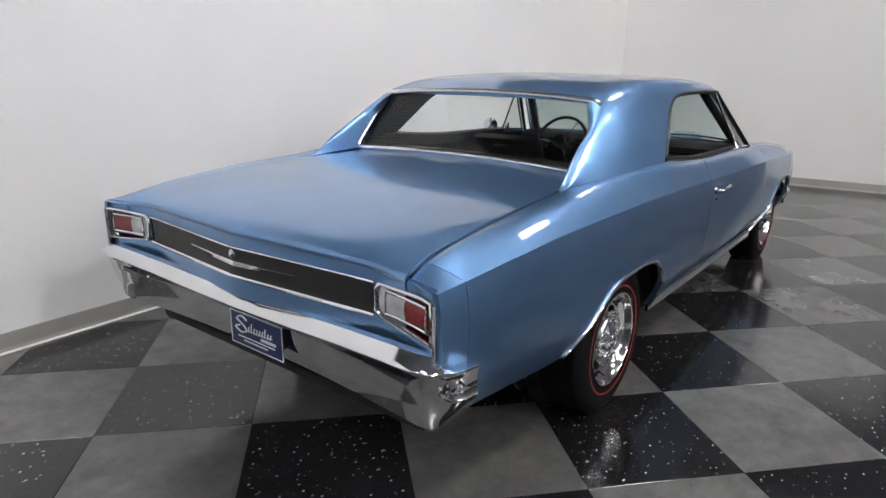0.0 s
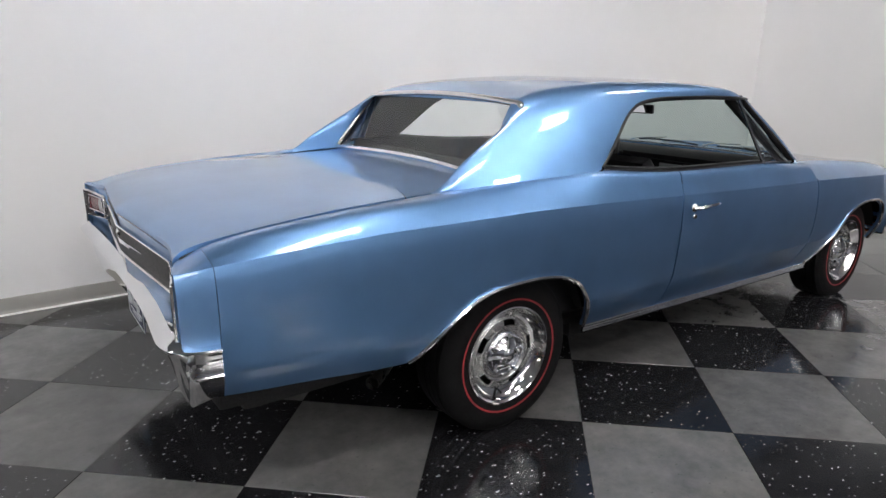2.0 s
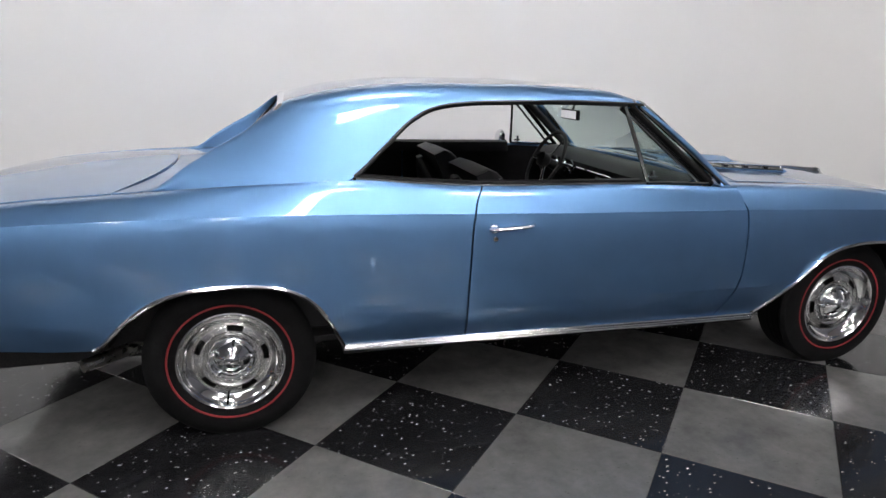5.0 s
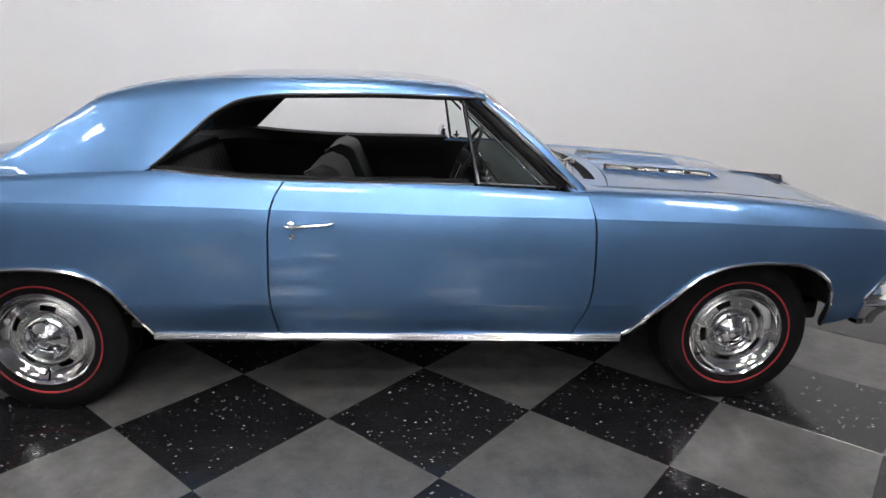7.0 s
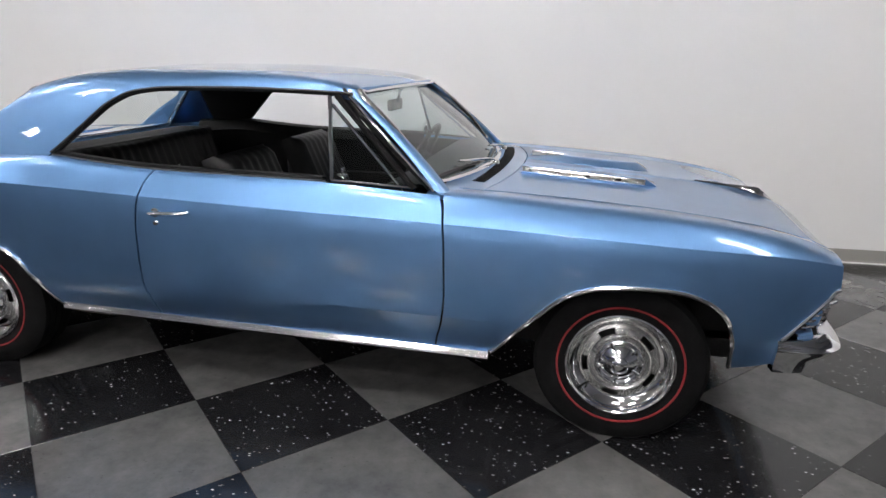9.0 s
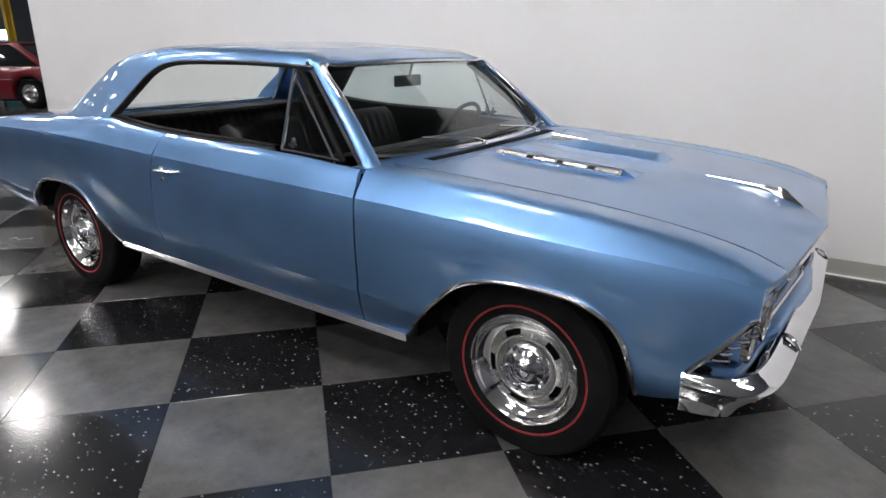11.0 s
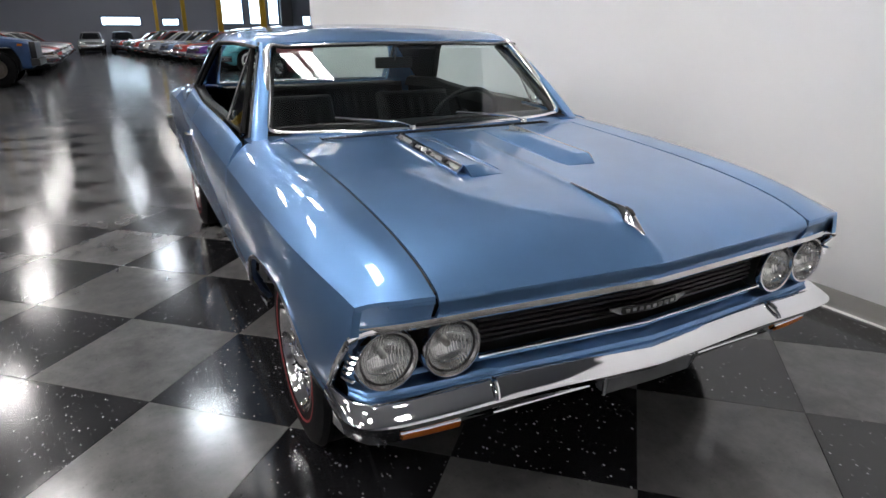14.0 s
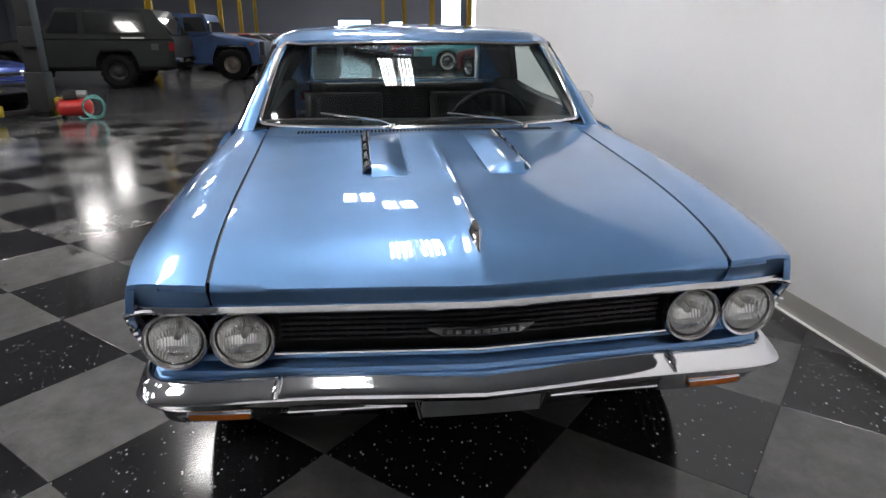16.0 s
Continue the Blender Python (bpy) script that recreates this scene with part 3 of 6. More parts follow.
def hood_z(x, y):
    a, b = bonnet_back_x(y), lip_x(y)
    u = min(max((x - a) / (b - a), 0), 1)
    g = YT_F(x) - 0.006
    edge, mid = ZT_F(min(x, 2.2)) if u < 0.999 else 0.758, HOOD_C(u)
    k = min(abs(y) / g, 1.0)
    z = lerp(mid, edge, 0.5 * k + 0.5 * k**2)
    ridge = 0.005 * max(0.0, 1 - abs(y) / 0.022) * min(1, u * 4) * max(0, min(1, (0.995 - u) * 12))
    return z + ridge


rows = []
for i in range(49):
    u = 1 - (1 - i / 48) ** 1.25
    row = []
    for j in range(65):
        t = -1 + 2 * j / 64
        t = math.copysign(abs(t) ** 1.15, t)
        y0 = t * 0.69
        x = lerp(bonnet_back_x(y0), lip_x(y0), u)
        g = YT_F(x) - 0.0095
        y = t * g
        x = lerp(bonnet_back_x(y), lip_x(y), u)
        row.append(Vector((x, y, hood_z(x, y))))
    rows.append(row)
rows.append([p + Vector((0.001, 0, -0.010)) for p in rows[48]])
rows.append([Vector((p.x - 0.026, p.y, 0.704)) for p in rows[48]])
bonnet = part("bonnet", sheet(rows, 0.018, lambda co: (0, 0, -1)), BLUE, car, "blue bonnet with twin vents and a centre ridge")

for s in (-1, 1):
    # raised vent blister with a row of chrome fins along its outer flank
    y0, y1 = (0.140, 0.262)
    rows = []
    for i in range(25):
        u = i / 24
        x = lerp(1.005, 1.600, u)
        row = []
        h = 0.026 * min(1, u * 3.0) * (1 if u < 0.92 else max(0, (1 - u) / 0.08)) + 0.0015
        for j in range(11):
            v = j / 10
            y = lerp(y0, y1, v)
            row.append(Vector((x, s * y, hood_z(x, y) + 0.001 + h * min(1, v / 0.55))))
        rows.append(row)
    bm = sheet(rows, 0.03, lambda co: (0, 0, -1))
    scoop = part("bonnet_vent", bm, BLUE, car, "", 25)
    ys = s * (y1 + 0.002)
    bm = bmesh.new()
    xs = np.linspace(1.01, 1.548, 17)
    add_grid(bm, [[Vector((x, ys + s * o, hood_z(x, abs(ys)) + u)) for o, u in ((-0.006, 0.000), (-0.006, 0.022), (0.003, 0.024), (0.022, 0.008), (0.024, 0.0))] for x in xs])
    part("vent_grille", bm, SATIN, scoop, "chrome vent grille", 30)
    part("vent_rail", tube([(x, ys + s * 0.005, hood_z(x, abs(ys)) + 0.0225) for x in xs], 0.0052, 6), CHROME, scoop, "chrome vent rail")
    part("vent_rail", tube([(x, ys + s * 0.024, hood_z(x, abs(ys)) + 0.007) for x in xs], 0.0052, 6), CHROME, scoop, "chrome vent rail")
    for k, x in enumerate((1.014, 1.148, 1.282, 1.416, 1.545)):
        z = hood_z(x, abs(ys))
        part("vent_fin", tube([(x, ys + s * 0.025, z + 0.004), (x, ys + s * 0.006, z + 0.025)], 0.0055, 6), CHROME, scoop, "chrome vent fin")
        if 0 < k < 4:
            part("vent_notch", boxed(x + 0.008, x + 0.030, ys + s * 0.016 - 0.008, ys + s * 0.016 + 0.008, z + 0.006, z + 0.021, 0.002), BLACK, scoop, "black notch between the fins")
    rimp = [(1.0, s * (y0 - 0.012)), (1.555, s * (y0 - 0.012)), (1.572, s * y0), (1.572, s * (y1 + 0.014)), (1.555, s * (y1 + 0.030)), (1.0, s * (y1 + 0.030))]
    part("vent_seam", tube([(x, y, hood_z(x, y) + 0.0005) for a, b in zip(rimp, rimp[1:]) for x, y in [(lerp(a[0], b[0], k / 10), lerp(a[1], b[1], k / 10)) for k in range(11)]], 0.0022, 5), BLUE, scoop)

# bonnet ornament: a long chrome dart
bm = bmesh.new()
sec = [(1.80, 0.0020, 0.003), (1.90, 0.0035, 0.007), (1.985, 0.0045, 0.012), (2.030, 0.0060, 0.020), (2.060, 0.0150, 0.027), (2.085, 0.0210, 0.028), (2.120, 0.0100, 0.015), (2.150, 0.0015, 0.003)]
rows = [[Vector((x, w * c, hood_z(x, 0) + 0.001 + h * d)) for c, d in ((-1, -0.1), (-0.8, 0.55), (-0.35, 0.95), (0, 1), (0.35, 0.95), (0.8, 0.55), (1, -0.1))] for x, w, h in sec]
add_grid(bm, rows)
ornament = part("bonnet_ornament", bm, CHROME, bonnet, "chrome dart ornament", 30)
bm = bmesh.new()
add_grid(bm, [[Vector((x, y * w, hood_z(x, 0) + h + 0.0025)) for y in (-1, 1)] for x, w, h in ((2.062, 0.005, 0.0275), (2.083, 0.009, 0.028), (2.100, 0.006, 0.0225))])
part("ornament_insert", bm, BLACK, ornament, "small black ornament inlay")

# black rods sunk in the bonnet gaps stand in for their shade
for s in (-1, 1):
    part("bonnet_gap_shade", tube([(x, s * (YT_F(x) - 0.005), ZT_F(x) - 0.010) for x in np.linspace(0.93, 2.17, 50)], 0.0065, 6), BLACK, car, "dark strip standing in for shade in the bonnet gap")

# cowl with louvres
rows = [[Vector((lerp(ws_base_x(y) - 0.04, bonnet_back_x(y) - 0.005, v), y, lerp(0.950, hood_z(bonnet_back_x(y), y), v))) for v in (0, 0.15, 0.5, 0.85, 1)] for y in np.linspace(-0.700, 0.700, 41)]
cowl = part("cowl_panel", sheet(rows, 0.015, lambda co: (0, 0, -1)), BLUE, car)
bm = bmesh.new()
for k in range(72):
    y = -0.56 + 1.12 * k / 71
    xm = 0.898 - 0.045 * (y / 0.56) ** 2
    v = (xm - ws_base_x(y) + 0.04) / (bonnet_back_x(y) - 0.005 - ws_base_x(y) + 0.04)
    zm = lerp(0.950, hood_z(bonnet_back_x(y), y), v)
    box(bm, xm - 0.027, xm + 0.027, y - 0.0042, y + 0.0042, zm - 0.008, zm + 0.0022)
part("cowl_louvres", bm, RUBBER, cowl, "row of dark cowl louvres")


def seam_x(y):
    return -1.722 - 0.125 * min(1.0, abs(y) / 0.715) ** 2.2


BOOT_C = smooth_curve((0.0, 0.998), (0.3, 0.990), (0.6, 0.972), (0.8, 0.953), (0.92, 0.937), (0.975, 0.922), (1.0, 0.905))
rows = []
for i in range(33):
    u = 1 - (1 - i / 32) ** 1.3
    row = []
    for j in range(41):
        t = -1 + 2 * j / 40
        x = lerp(seam_x(t * 0.714) - 0.003, boot_lip_x(t * 0.75) + 0.004, u)
        g = YT(x) - 0.0095
        y = t * g
        z = lerp(BOOT_C(u), max(ZT(x) + 0.002, BOOT_C(u) - 0.020), abs(t) ** 2.5)
        row.append(Vector((x, y, z)))
    rows.append(row)
rows.append([p + Vector((-0.003, 0, -0.012)) for p in rows[32]])
rows.append([p + Vector((0.004, 0, -0.026)) for p in rows[32]])
rows.append([Vector((p.x + 0.020, p.y, min(p.z - 0.030, 0.868))) for p in rows[32]])
# the shade in the boot lid gaps is put in as black rods
for s in (-1, 1):
    part("boot_gap_shade", tube([(x, s * (YT(x) - 0.005), ZT(x) - 0.010) for x in np.linspace(-1.735, -2.63, 40)], 0.0065, 6), BLACK, car, "dark strip standing in for shade in the boot lid gap")
part("boot_gap_shade", tube([(seam_x(y), y, 0.982 - 0.010 * (y / 0.7) ** 2) for y in np.linspace(-0.71, 0.71, 31)], 0.006, 6), BLACK, car, "dark strip standing in for shade in the boot lid gap")
boot = part("boot_lid", sheet(rows, 0.015, lambda co: (0, 0, -1)), BLUE, car)


# ---- roof and sail panels ----
ROOF_C = smooth_curve((0.43, 1.314), (0.30, 1.355), (0.13, 1.382), (-0.2, 1.402), (-0.6, 1.404), (-0.95, 1.379), (-1.225, 1.310))
KY = smooth_curve((0.43, 0.655), (0.2, 0.690), (-0.2, 0.706), (-0.6, 0.698), (-1.0, 0.668), (-1.21, 0.652), (-1.43, 0.660), (-1.60, 0.684), (-1.74, 0.714))
KZ = smooth_curve((0.43, 1.310), (0.2, 1.351), (-0.3, 1.373), (-0.7, 1.370), (-0.95, 1.354), (-1.167, 1.318), (-1.225, 1.294), (-1.29, 1.256), (-1.407, 1.192), (-1.49, 1.142), (-1.60, 1.066), (-1.66, 1.016), (-1.71, 0.988), (-1.74, 0.982))
BZ = smooth_curve((0.43, 1.290), (0.2, 1.306), (-0.1, 1.314), (-0.43, 1.311), (-0.53, 1.304), (-0.615, 1.290), (-0.708, 1.248), (-0.83, 1.146), (-0.955, 1.040), (-0.985, 1.022), (-1.2, 1.014), (-1.45, 1.001), (-1.74, 0.981))


def BY(x):
    """The lower edge lies on the lean of the pillar between belt and roof corner."""
    t = (BZ(x) - ZT(x)) / max(1e-3, KZ(x) - ZT(x))
    return lerp(YT(x), KY(x), min(max(t, 0), 1)) + 0.012 * math.sin(math.pi * min(max(t, 0), 1))


INY = smooth_curve((-1.20, 0.615), (-1.30, 0.626), (-1.45, 0.648), (-1.60, 0.674), (-1.74, 0.708))
INZ = smooth_curve((-1.20, 1.300), (-1.30, 1.185), (-1.45, 1.006), (-1.60, 0.995), (-1.74, 0.983))


def pillar_half(x):
    """From the lower edge up the leaning side and round the roof corner."""
    t0 = (BZ(x) - ZT(x)) / max(1e-3, KZ(x) - ZT(x))
    t0, t1 = min(max(t0, 0), 0.9), max(0.80, min(max(t0, 0), 0.9) + 0.02)

    def on(t):
        return (lerp(YT(x), KY(x), t) + 0.012 * math.sin(math.pi * min(t, 1)), lerp(ZT(x), KZ(x), t))

    pts = [on(lerp(t0, t1, i / 8)) for i in range(8)]
    w = min(max((-1.16 - x) / 0.20, 0), 1)
    k = (KY(x) - 0.004, KZ(x) + 0.004)
    crown = ROOF_C(x)
    q_roof = (KY(x) - 0.12, crown - (crown - KZ(x)) * ((KY(x) - 0.12) / KY(x)) ** 2)
    q_sail = (lerp(KY(x), INY(x), 0.55), lerp(KZ(x), INZ(x), 0.35))
    q = (lerp(q_roof[0], q_sail[0], w), lerp(q_roof[1], q_sail[1], w))
    return pts + bez(on(t1), k, q, 9), q


rows = []
for x in np.concatenate([np.linspace(0.405, -0.40, 34), np.linspace(-0.42, -1.215, 54)]):
    x = float(x)
    h, q = pillar_half(x)
    crown = ROOF_C(x)
    for i in range(1, 13):
        y = lerp(q[0], 0, i / 12)
        h.append((y, crown - (crown - q[1]) * (y / q[0]) ** 2))
    front = max(0.0, (x - 0.2) / 0.205)
    dxf = [0.045 * front * (1 - (y / 0.68) ** 2) for y, _ in h]
    rows.append([Vector((x + d - 0.045 * front, -y, z)) for (y, z), d in zip(h, dxf)] + [Vector((x + d - 0.045 * front, y, z)) for (y, z), d in list(zip(h, dxf))[-2::-1]])
part("roof", sheet(rows, 0.02, lambda co: (0, -co.y, -0.8)), BLUE, car)

for s in (-1, 1):
    rows = []
    for x in np.linspace(-1.2149, -1.738, 40):
        x = float(x)
        pts, q = pillar_half(x)
        n = (INY(x), INZ(x))
        pts = pts + [(lerp(q[0], n[0], i / 5), lerp(q[1], n[1], i / 5)) for i in range(1, 6)]
        rows.append([Vector((x, s * y, z)) for y, z in pts])
    part("sail_panel", sheet(rows), BLUE, car)
    part("drip_rail", tube([(x, s * (BY(x) + 0.004), BZ(x) - 0.001) for x in np.linspace(0.36, -0.96, 60)], 0.007, 6), BLACK, car, "dark drip rail")
    part("window_edge", tube([(x, s * (BY(x) - 0.014), BZ(x) - 0.008) for x in np.linspace(0.30, -0.965, 60)], 0.009, 6), BLACK, car, "black rubber window seal")

# filler panel ahead of the boot, ending in a bowed seam
rows = []
for u in np.linspace(0, 1, 14):
    row = []
    for t in np.linspace(-1, 1, 31):
        x = lerp(-1.345, seam_x(t * 0.714) + 0.003, u)
        g = min(0.70, INY(x) + 0.03) if x > -1.735 else 0.714
        row.append(Vector((x, t * g, lerp(1.010, 0.9915, min(1.0, (-1.345 - x) / 0.385)) - 0.030 * max(0.0, -1.73 - x) - 0.010 * abs(t) ** 2)))
    rows.append(row)
part("rear_deck_panel", sheet(rows, 0.015, lambda co: (0, 0, -1)), BLUE, car)

# ---- glass ----
def ws_point(t, v):
    """Windscreen place: t across from -1 to 1, v up from the cowl."""
    y = t * lerp(0.756, 0.656, v)
    x0, x1 = ws_base_x(t * 0.752), 0.398 - 0.055 * t * t
    bulge = 0.03 * math.sin(math.pi * v)
    return Vector((lerp(x0, x1, v) + bulge, y, lerp(0.949, 1.302 - 0.012 * t * t, v)))


rows = [[ws_point(t, v) for t in np.linspace(-1, 1, 25)] for v in np.linspace(0, 1, 13)]
ws = part("windscreen", sheet(rows), TINT, car, "lightly tinted curved windscreen")
ws.visible_shadow = False


def edge_loop(f, n=16, r=0.06):
    """Round the unit square of a pane with rounded corners."""
    pts = []
    ru, rv = r, r * 2.2
    for cx, cy, a0 in ((1 - ru, rv, -90), (1 - ru, 1 - rv, 0), (-1 + ru, 1 - rv, 90), (-1 + ru, rv, 180)):
        for k in range(7):
            a = radians(a0 + 15 * k)
            pts.append((cx + ru * math.cos(a), cy + rv * math.sin(a)))
    out = []
    for i, p in enumerate(pts):
        q = pts[(i + 1) % len(pts)]
        m = max(1, int(math.hypot((q[0] - p[0]) / 2, q[1] - p[1]) * n))
        out += [f(lerp(p[0], q[0], k / m), lerp(p[1], q[1], k / m)) for k in range(m)]
    return out


def ws_trim_point(t, v):
    """The surround stands further proud along the pillars."""
    k = min(max((abs(t) - 0.86) / 0.12, 0.0), 1.0)
    return ws_point(t, v) + Vector((0.006 + 0.017 * k, 0, 0.004 + 0.010 * k))


part("windscreen_trim", tube(edge_loop(ws_trim_point, 20, 0.05), 0.016, 8, closed=True, flat=0.7), BRIGHT, car, "chrome windscreen surround", 60)


def rw_point(t, v):
    y = t * lerp(0.652, 0.630, v)
    return Vector((lerp(-1.362 - 0.075 * t * t, -1.200 - 0.012 * t * t, v), y, lerp(1.014 - 0.010 * t * t, 1.310 - 0.028 * t * t, v)))


rw = part("rear_window", sheet([[rw_point(t, v) for t in np.linspace(-1, 1, 21)] for v in np.linspace(0, 1, 9)]), GLASS, car, "clear curved rear window")
rw.visible_shadow = False
part("rear_window_trim", tube([p + Vector((-0.008, 0, 0.004)) for p in edge_loop(rw_point, 20, 0.05)], 0.017, 8, closed=True, flat=0.8), BRIGHT, car, "chrome rear window surround", 60)

for s in (-1, 1):
    # windscreen pillar, vent window and its chrome frame
    lo, hi = Vector((0.755, s * 0.828, 0.936)), Vector((0.335, s * 0.668, 1.312))
    rows = []
    for k in range(13):
        v = k / 12
        c = lo.lerp(hi, v) + Vector((0.018 * math.sin(math.pi * v), s * 0.008 * math.sin(math.pi * v), 0))
        w = lerp(1.25, 0.9, v)
        ring = [(0.040, -0.070), (0.046, -0.045), (0.038, -0.016), (0.010, 0.000), (-0.024, 0.0), (-0.034, -0.015), (-0.028, -0.045), (0.01, -0.072)]
        rows.append([c + Vector((dx * w * 0.52, s * dy * w * 0.7, 0.0)) for dx, dy in ring])
    part("windscreen_pillar", sheet(rows, closed_v=True), BLUE, car)
    base = [(0.70, s * 0.848, 0.940), (0.79, s * 0.842, 0.936), (0.84, s * 0.76, 0.942), (0.78, s * 0.70, 0.946), (0.70, s * 0.72, 0.950)]
    bm = bmesh.new()
    bm.faces.new([bm.verts.new(p) for p in base])
    rim(bm, 0.02, lambda co: (0, 0, -1))
    part("pillar_base", bm, BLUE, car)
    tri = [Vector((0.318, s * 0.850, 0.972)), Vector((0.655, s * 0.842, 0.955)), Vector((0.30, s * 0.700, 1.292)), Vector((0.265, s * 0.700, 1.292))]
    part("vent_post", tube([tri[0].lerp(tri[3], q) for q in np.linspace(0, 1, 8)], 0.0085, 8), CHROME, car, "chrome vent window post")
    part("pillar_seal", tube([tri[1].lerp(tri[2], q) + Vector((-0.004, 0, -0.004)) for q in np.linspace(0, 1, 8)], 0.013, 8), RUBBER, car, "black rubber pillar seal")
    part("pillar_molding", tube([lo.lerp(hi, q) + Vector((-0.022, s * 0.006, 0.0)) for q in np.linspace(0.02, 1, 8)], 0.0075, 6), CHROME, car, "thin chrome pillar molding")
    part("vent_frame", tube([tri[1].lerp(tri[2], q) + Vector((-0.045, 0, -0.016)) for q in np.linspace(0.0, 0.93, 8)], 0.007, 8), CHROME, car, "chrome vent window frame")
    part("vent_sill", tube([tri[0].lerp(tri[1], q) for q in np.linspace(0, 1, 5)], 0.007, 6), CHROME, car, "chrome vent window sill")
    bm = bmesh.new()
    bm.faces.new([bm.verts.new(v) for v in (tri[0], tri[1] + Vector((-0.03, 0, 0)), tri[2] + Vector((-0.02, 0, -0.01)), tri[3])])
    vent = part("vent_glass", bm, GLASS, car, "clear vent window")
    vent.visible_shadow = False
    bm = bmesh.new()
    box(bm, 0.335, 0.375, s * 0.826 - 0.006, s * 0.826 + 0.006, 0.985, 0.997, 0.003)
    box(bm, 0.350, 0.362, s * 0.822 - 0.009, s * 0.822 + 0.009, 0.978, 1.02, 0.003)
    part("vent_latch", bm, CHROME, car, "chrome vent latch")
    # inner pillar trim
    part("pillar_trim", tube([(lerp(0.70, 0.30, q), s * lerp(0.755, 0.62, q), lerp(0.95, 1.29, q)) for q in np.linspace(0, 1, 6)], 0.025, 8), BLACK, car)
    part("opening_seal", sheet([[Vector((x + 0.003, s * (BY(x) - d), BZ(x) - 0.004)) for d in (0.003, 0.020, 0.036)] for x in np.linspace(0.30, -1.0, 60)], 0.003, lambda co: (0, 0, 1)), RUBBER, car, "black rubber seal round the side opening")
    part("sail_trim", sheet([[Vector((x, s * (lerp(BY(x), KY(x), v) - 0.03), lerp(BZ(x), KZ(x) - 0.03, v))) for v in np.linspace(0, 1, 5)] for x in np.linspace(-0.56, -1.19, 20)], 0.01, lambda co, s=s: (0, s, 0)), HEADLINER, car)


# ---- wheels ----
def make_wheel(at, R):
    """A rally wheel with a redline tyre; its face looks along -y before turning."""
    w = new("wheel")
    w.parent = car
    w.matrix_basis = at
    tagged(w, "slotted rally wheel with a red-striped tyre")
    tyre = [(0.184, -0.075), (0.188, -0.088), (0.202, -0.098), (0.228, -0.106), (0.256, -0.110), (0.285, -0.106), (0.312, -0.096), (0.323, -0.084), (0.328, -0.078), (R - 0.001, -0.060),
            (R, -0.058), (R - 0.006, -0.056), (R - 0.006, -0.052), (R, -0.050), (R + 0.001, -0.022), (R - 0.006, -0.020), (R - 0.006, -0.016), (R, -0.014), (R, 0.014), (R - 0.006, 0.016), (R - 0.006, 0.020),
            (R + 0.001, 0.022), (R, 0.058), (0.325, 0.082), (0.312, 0.096), (0.27, 0.110), (0.22, 0.098), (0.186, 0.080)]
    tyre = [(r if r < 0.25 else r + (R - 0.331) * (r - 0.25) / 0.08 if r < R - 0.01 and r < 0.33 else r, o) for r, o in tyre]
    t = part("tyre", revolve(tyre, None, 72), RUBBER, w, "black tyre", 30)
    part("red_stripe", revolve([(0.2320, -0.1060), (0.2325, -0.1085), (0.2360, -0.1095), (0.2395, -0.1092), (0.2400, -0.1070)], None, 72), REDLINE, t, "thin red sidewall stripe")
    part("trim_ring", revolve([(0.190, -0.070), (0.197, -0.090), (0.2065, -0.1005), (0.2055, -0.105), (0.200, -0.1065), (0.195, -0.102), (0.190, -0.092), (0.182, -0.080), (0.171, -0.069), (0.160, -0.062), (0.153, -0.060), (0.151, -0.056)], None, 72), POLISHED, w, "deep polished trim ring")
    n = 80
    prof = [(0.156, -0.052), (0.1525, -0.060), (0.1495, -0.0655), (0.1465, -0.0685), (0.1425, -0.0700), (0.1205, -0.0765), (0.116, -0.0770), (0.111, -0.0745), (0.104, -0.066), (0.098, -0.060), (0.092, -0.058)]
    slot = lambda i, j: (i % 16) < 6 and j in (4,)
    bm = revolve(prof, pose(0, 0, 0, 0, -13, 0), n, skip=slot)
    part("disc", bm, SILVER, w, "silver slotted wheel disc")
    part("inner_barrel", revolve([(0.186, -0.06), (0.178, -0.02), (0.174, 0.06), (0.0, 0.065)], None, 40), DARK, w)
    part("brake_drum", revolve([(0.0, -0.02), (0.13, -0.02), (0.135, 0.04)], None, 32), DARK, w)
    cap = [(0.097, -0.054), (0.095, -0.072), (0.088, -0.082), (0.079, -0.086), (0.071, -0.082), (0.063, -0.088), (0.048, -0.100), (0.034, -0.106), (0.030, -0.102), (0.024, -0.108), (0.0, -0.112)]
    part("centre_cap", revolve(cap, None, 48), CHROME, w, "stepped chrome centre cap")
    for k in range(5):
        a = k * math.tau / 5
        m = pose(0, 0, 0, 0, math.degrees(a), 0) @ Matrix.Translation((0, -0.078, 0.079))
        part("lug_nut", revolve([(0.0, -0.026), (0.006, -0.026), (0.0085, -0.020), (0.0095, 0.004)], m, 8), CHROME, w)
    part("valve", tube([(0.0, -0.06, -0.155), (0.0, -0.092, -0.163)], 0.004, 6), RUBBER, w)
    return w


for s in (-1, 1):
    for x, turn, hub_z, R in ((-1.463, 9, 0.3245, 0.328), (1.4625, 47, 0.3165, 0.320)):
        spin = pose(0, 0, 0, 0, turn, 0)
        make_wheel(Matrix.Translation((x, s * 0.772, hub_z)) @ (Matrix.Identity(4) if s < 0 else pose(0, 0, 0, 0, 0, 180)) @ spin, R)

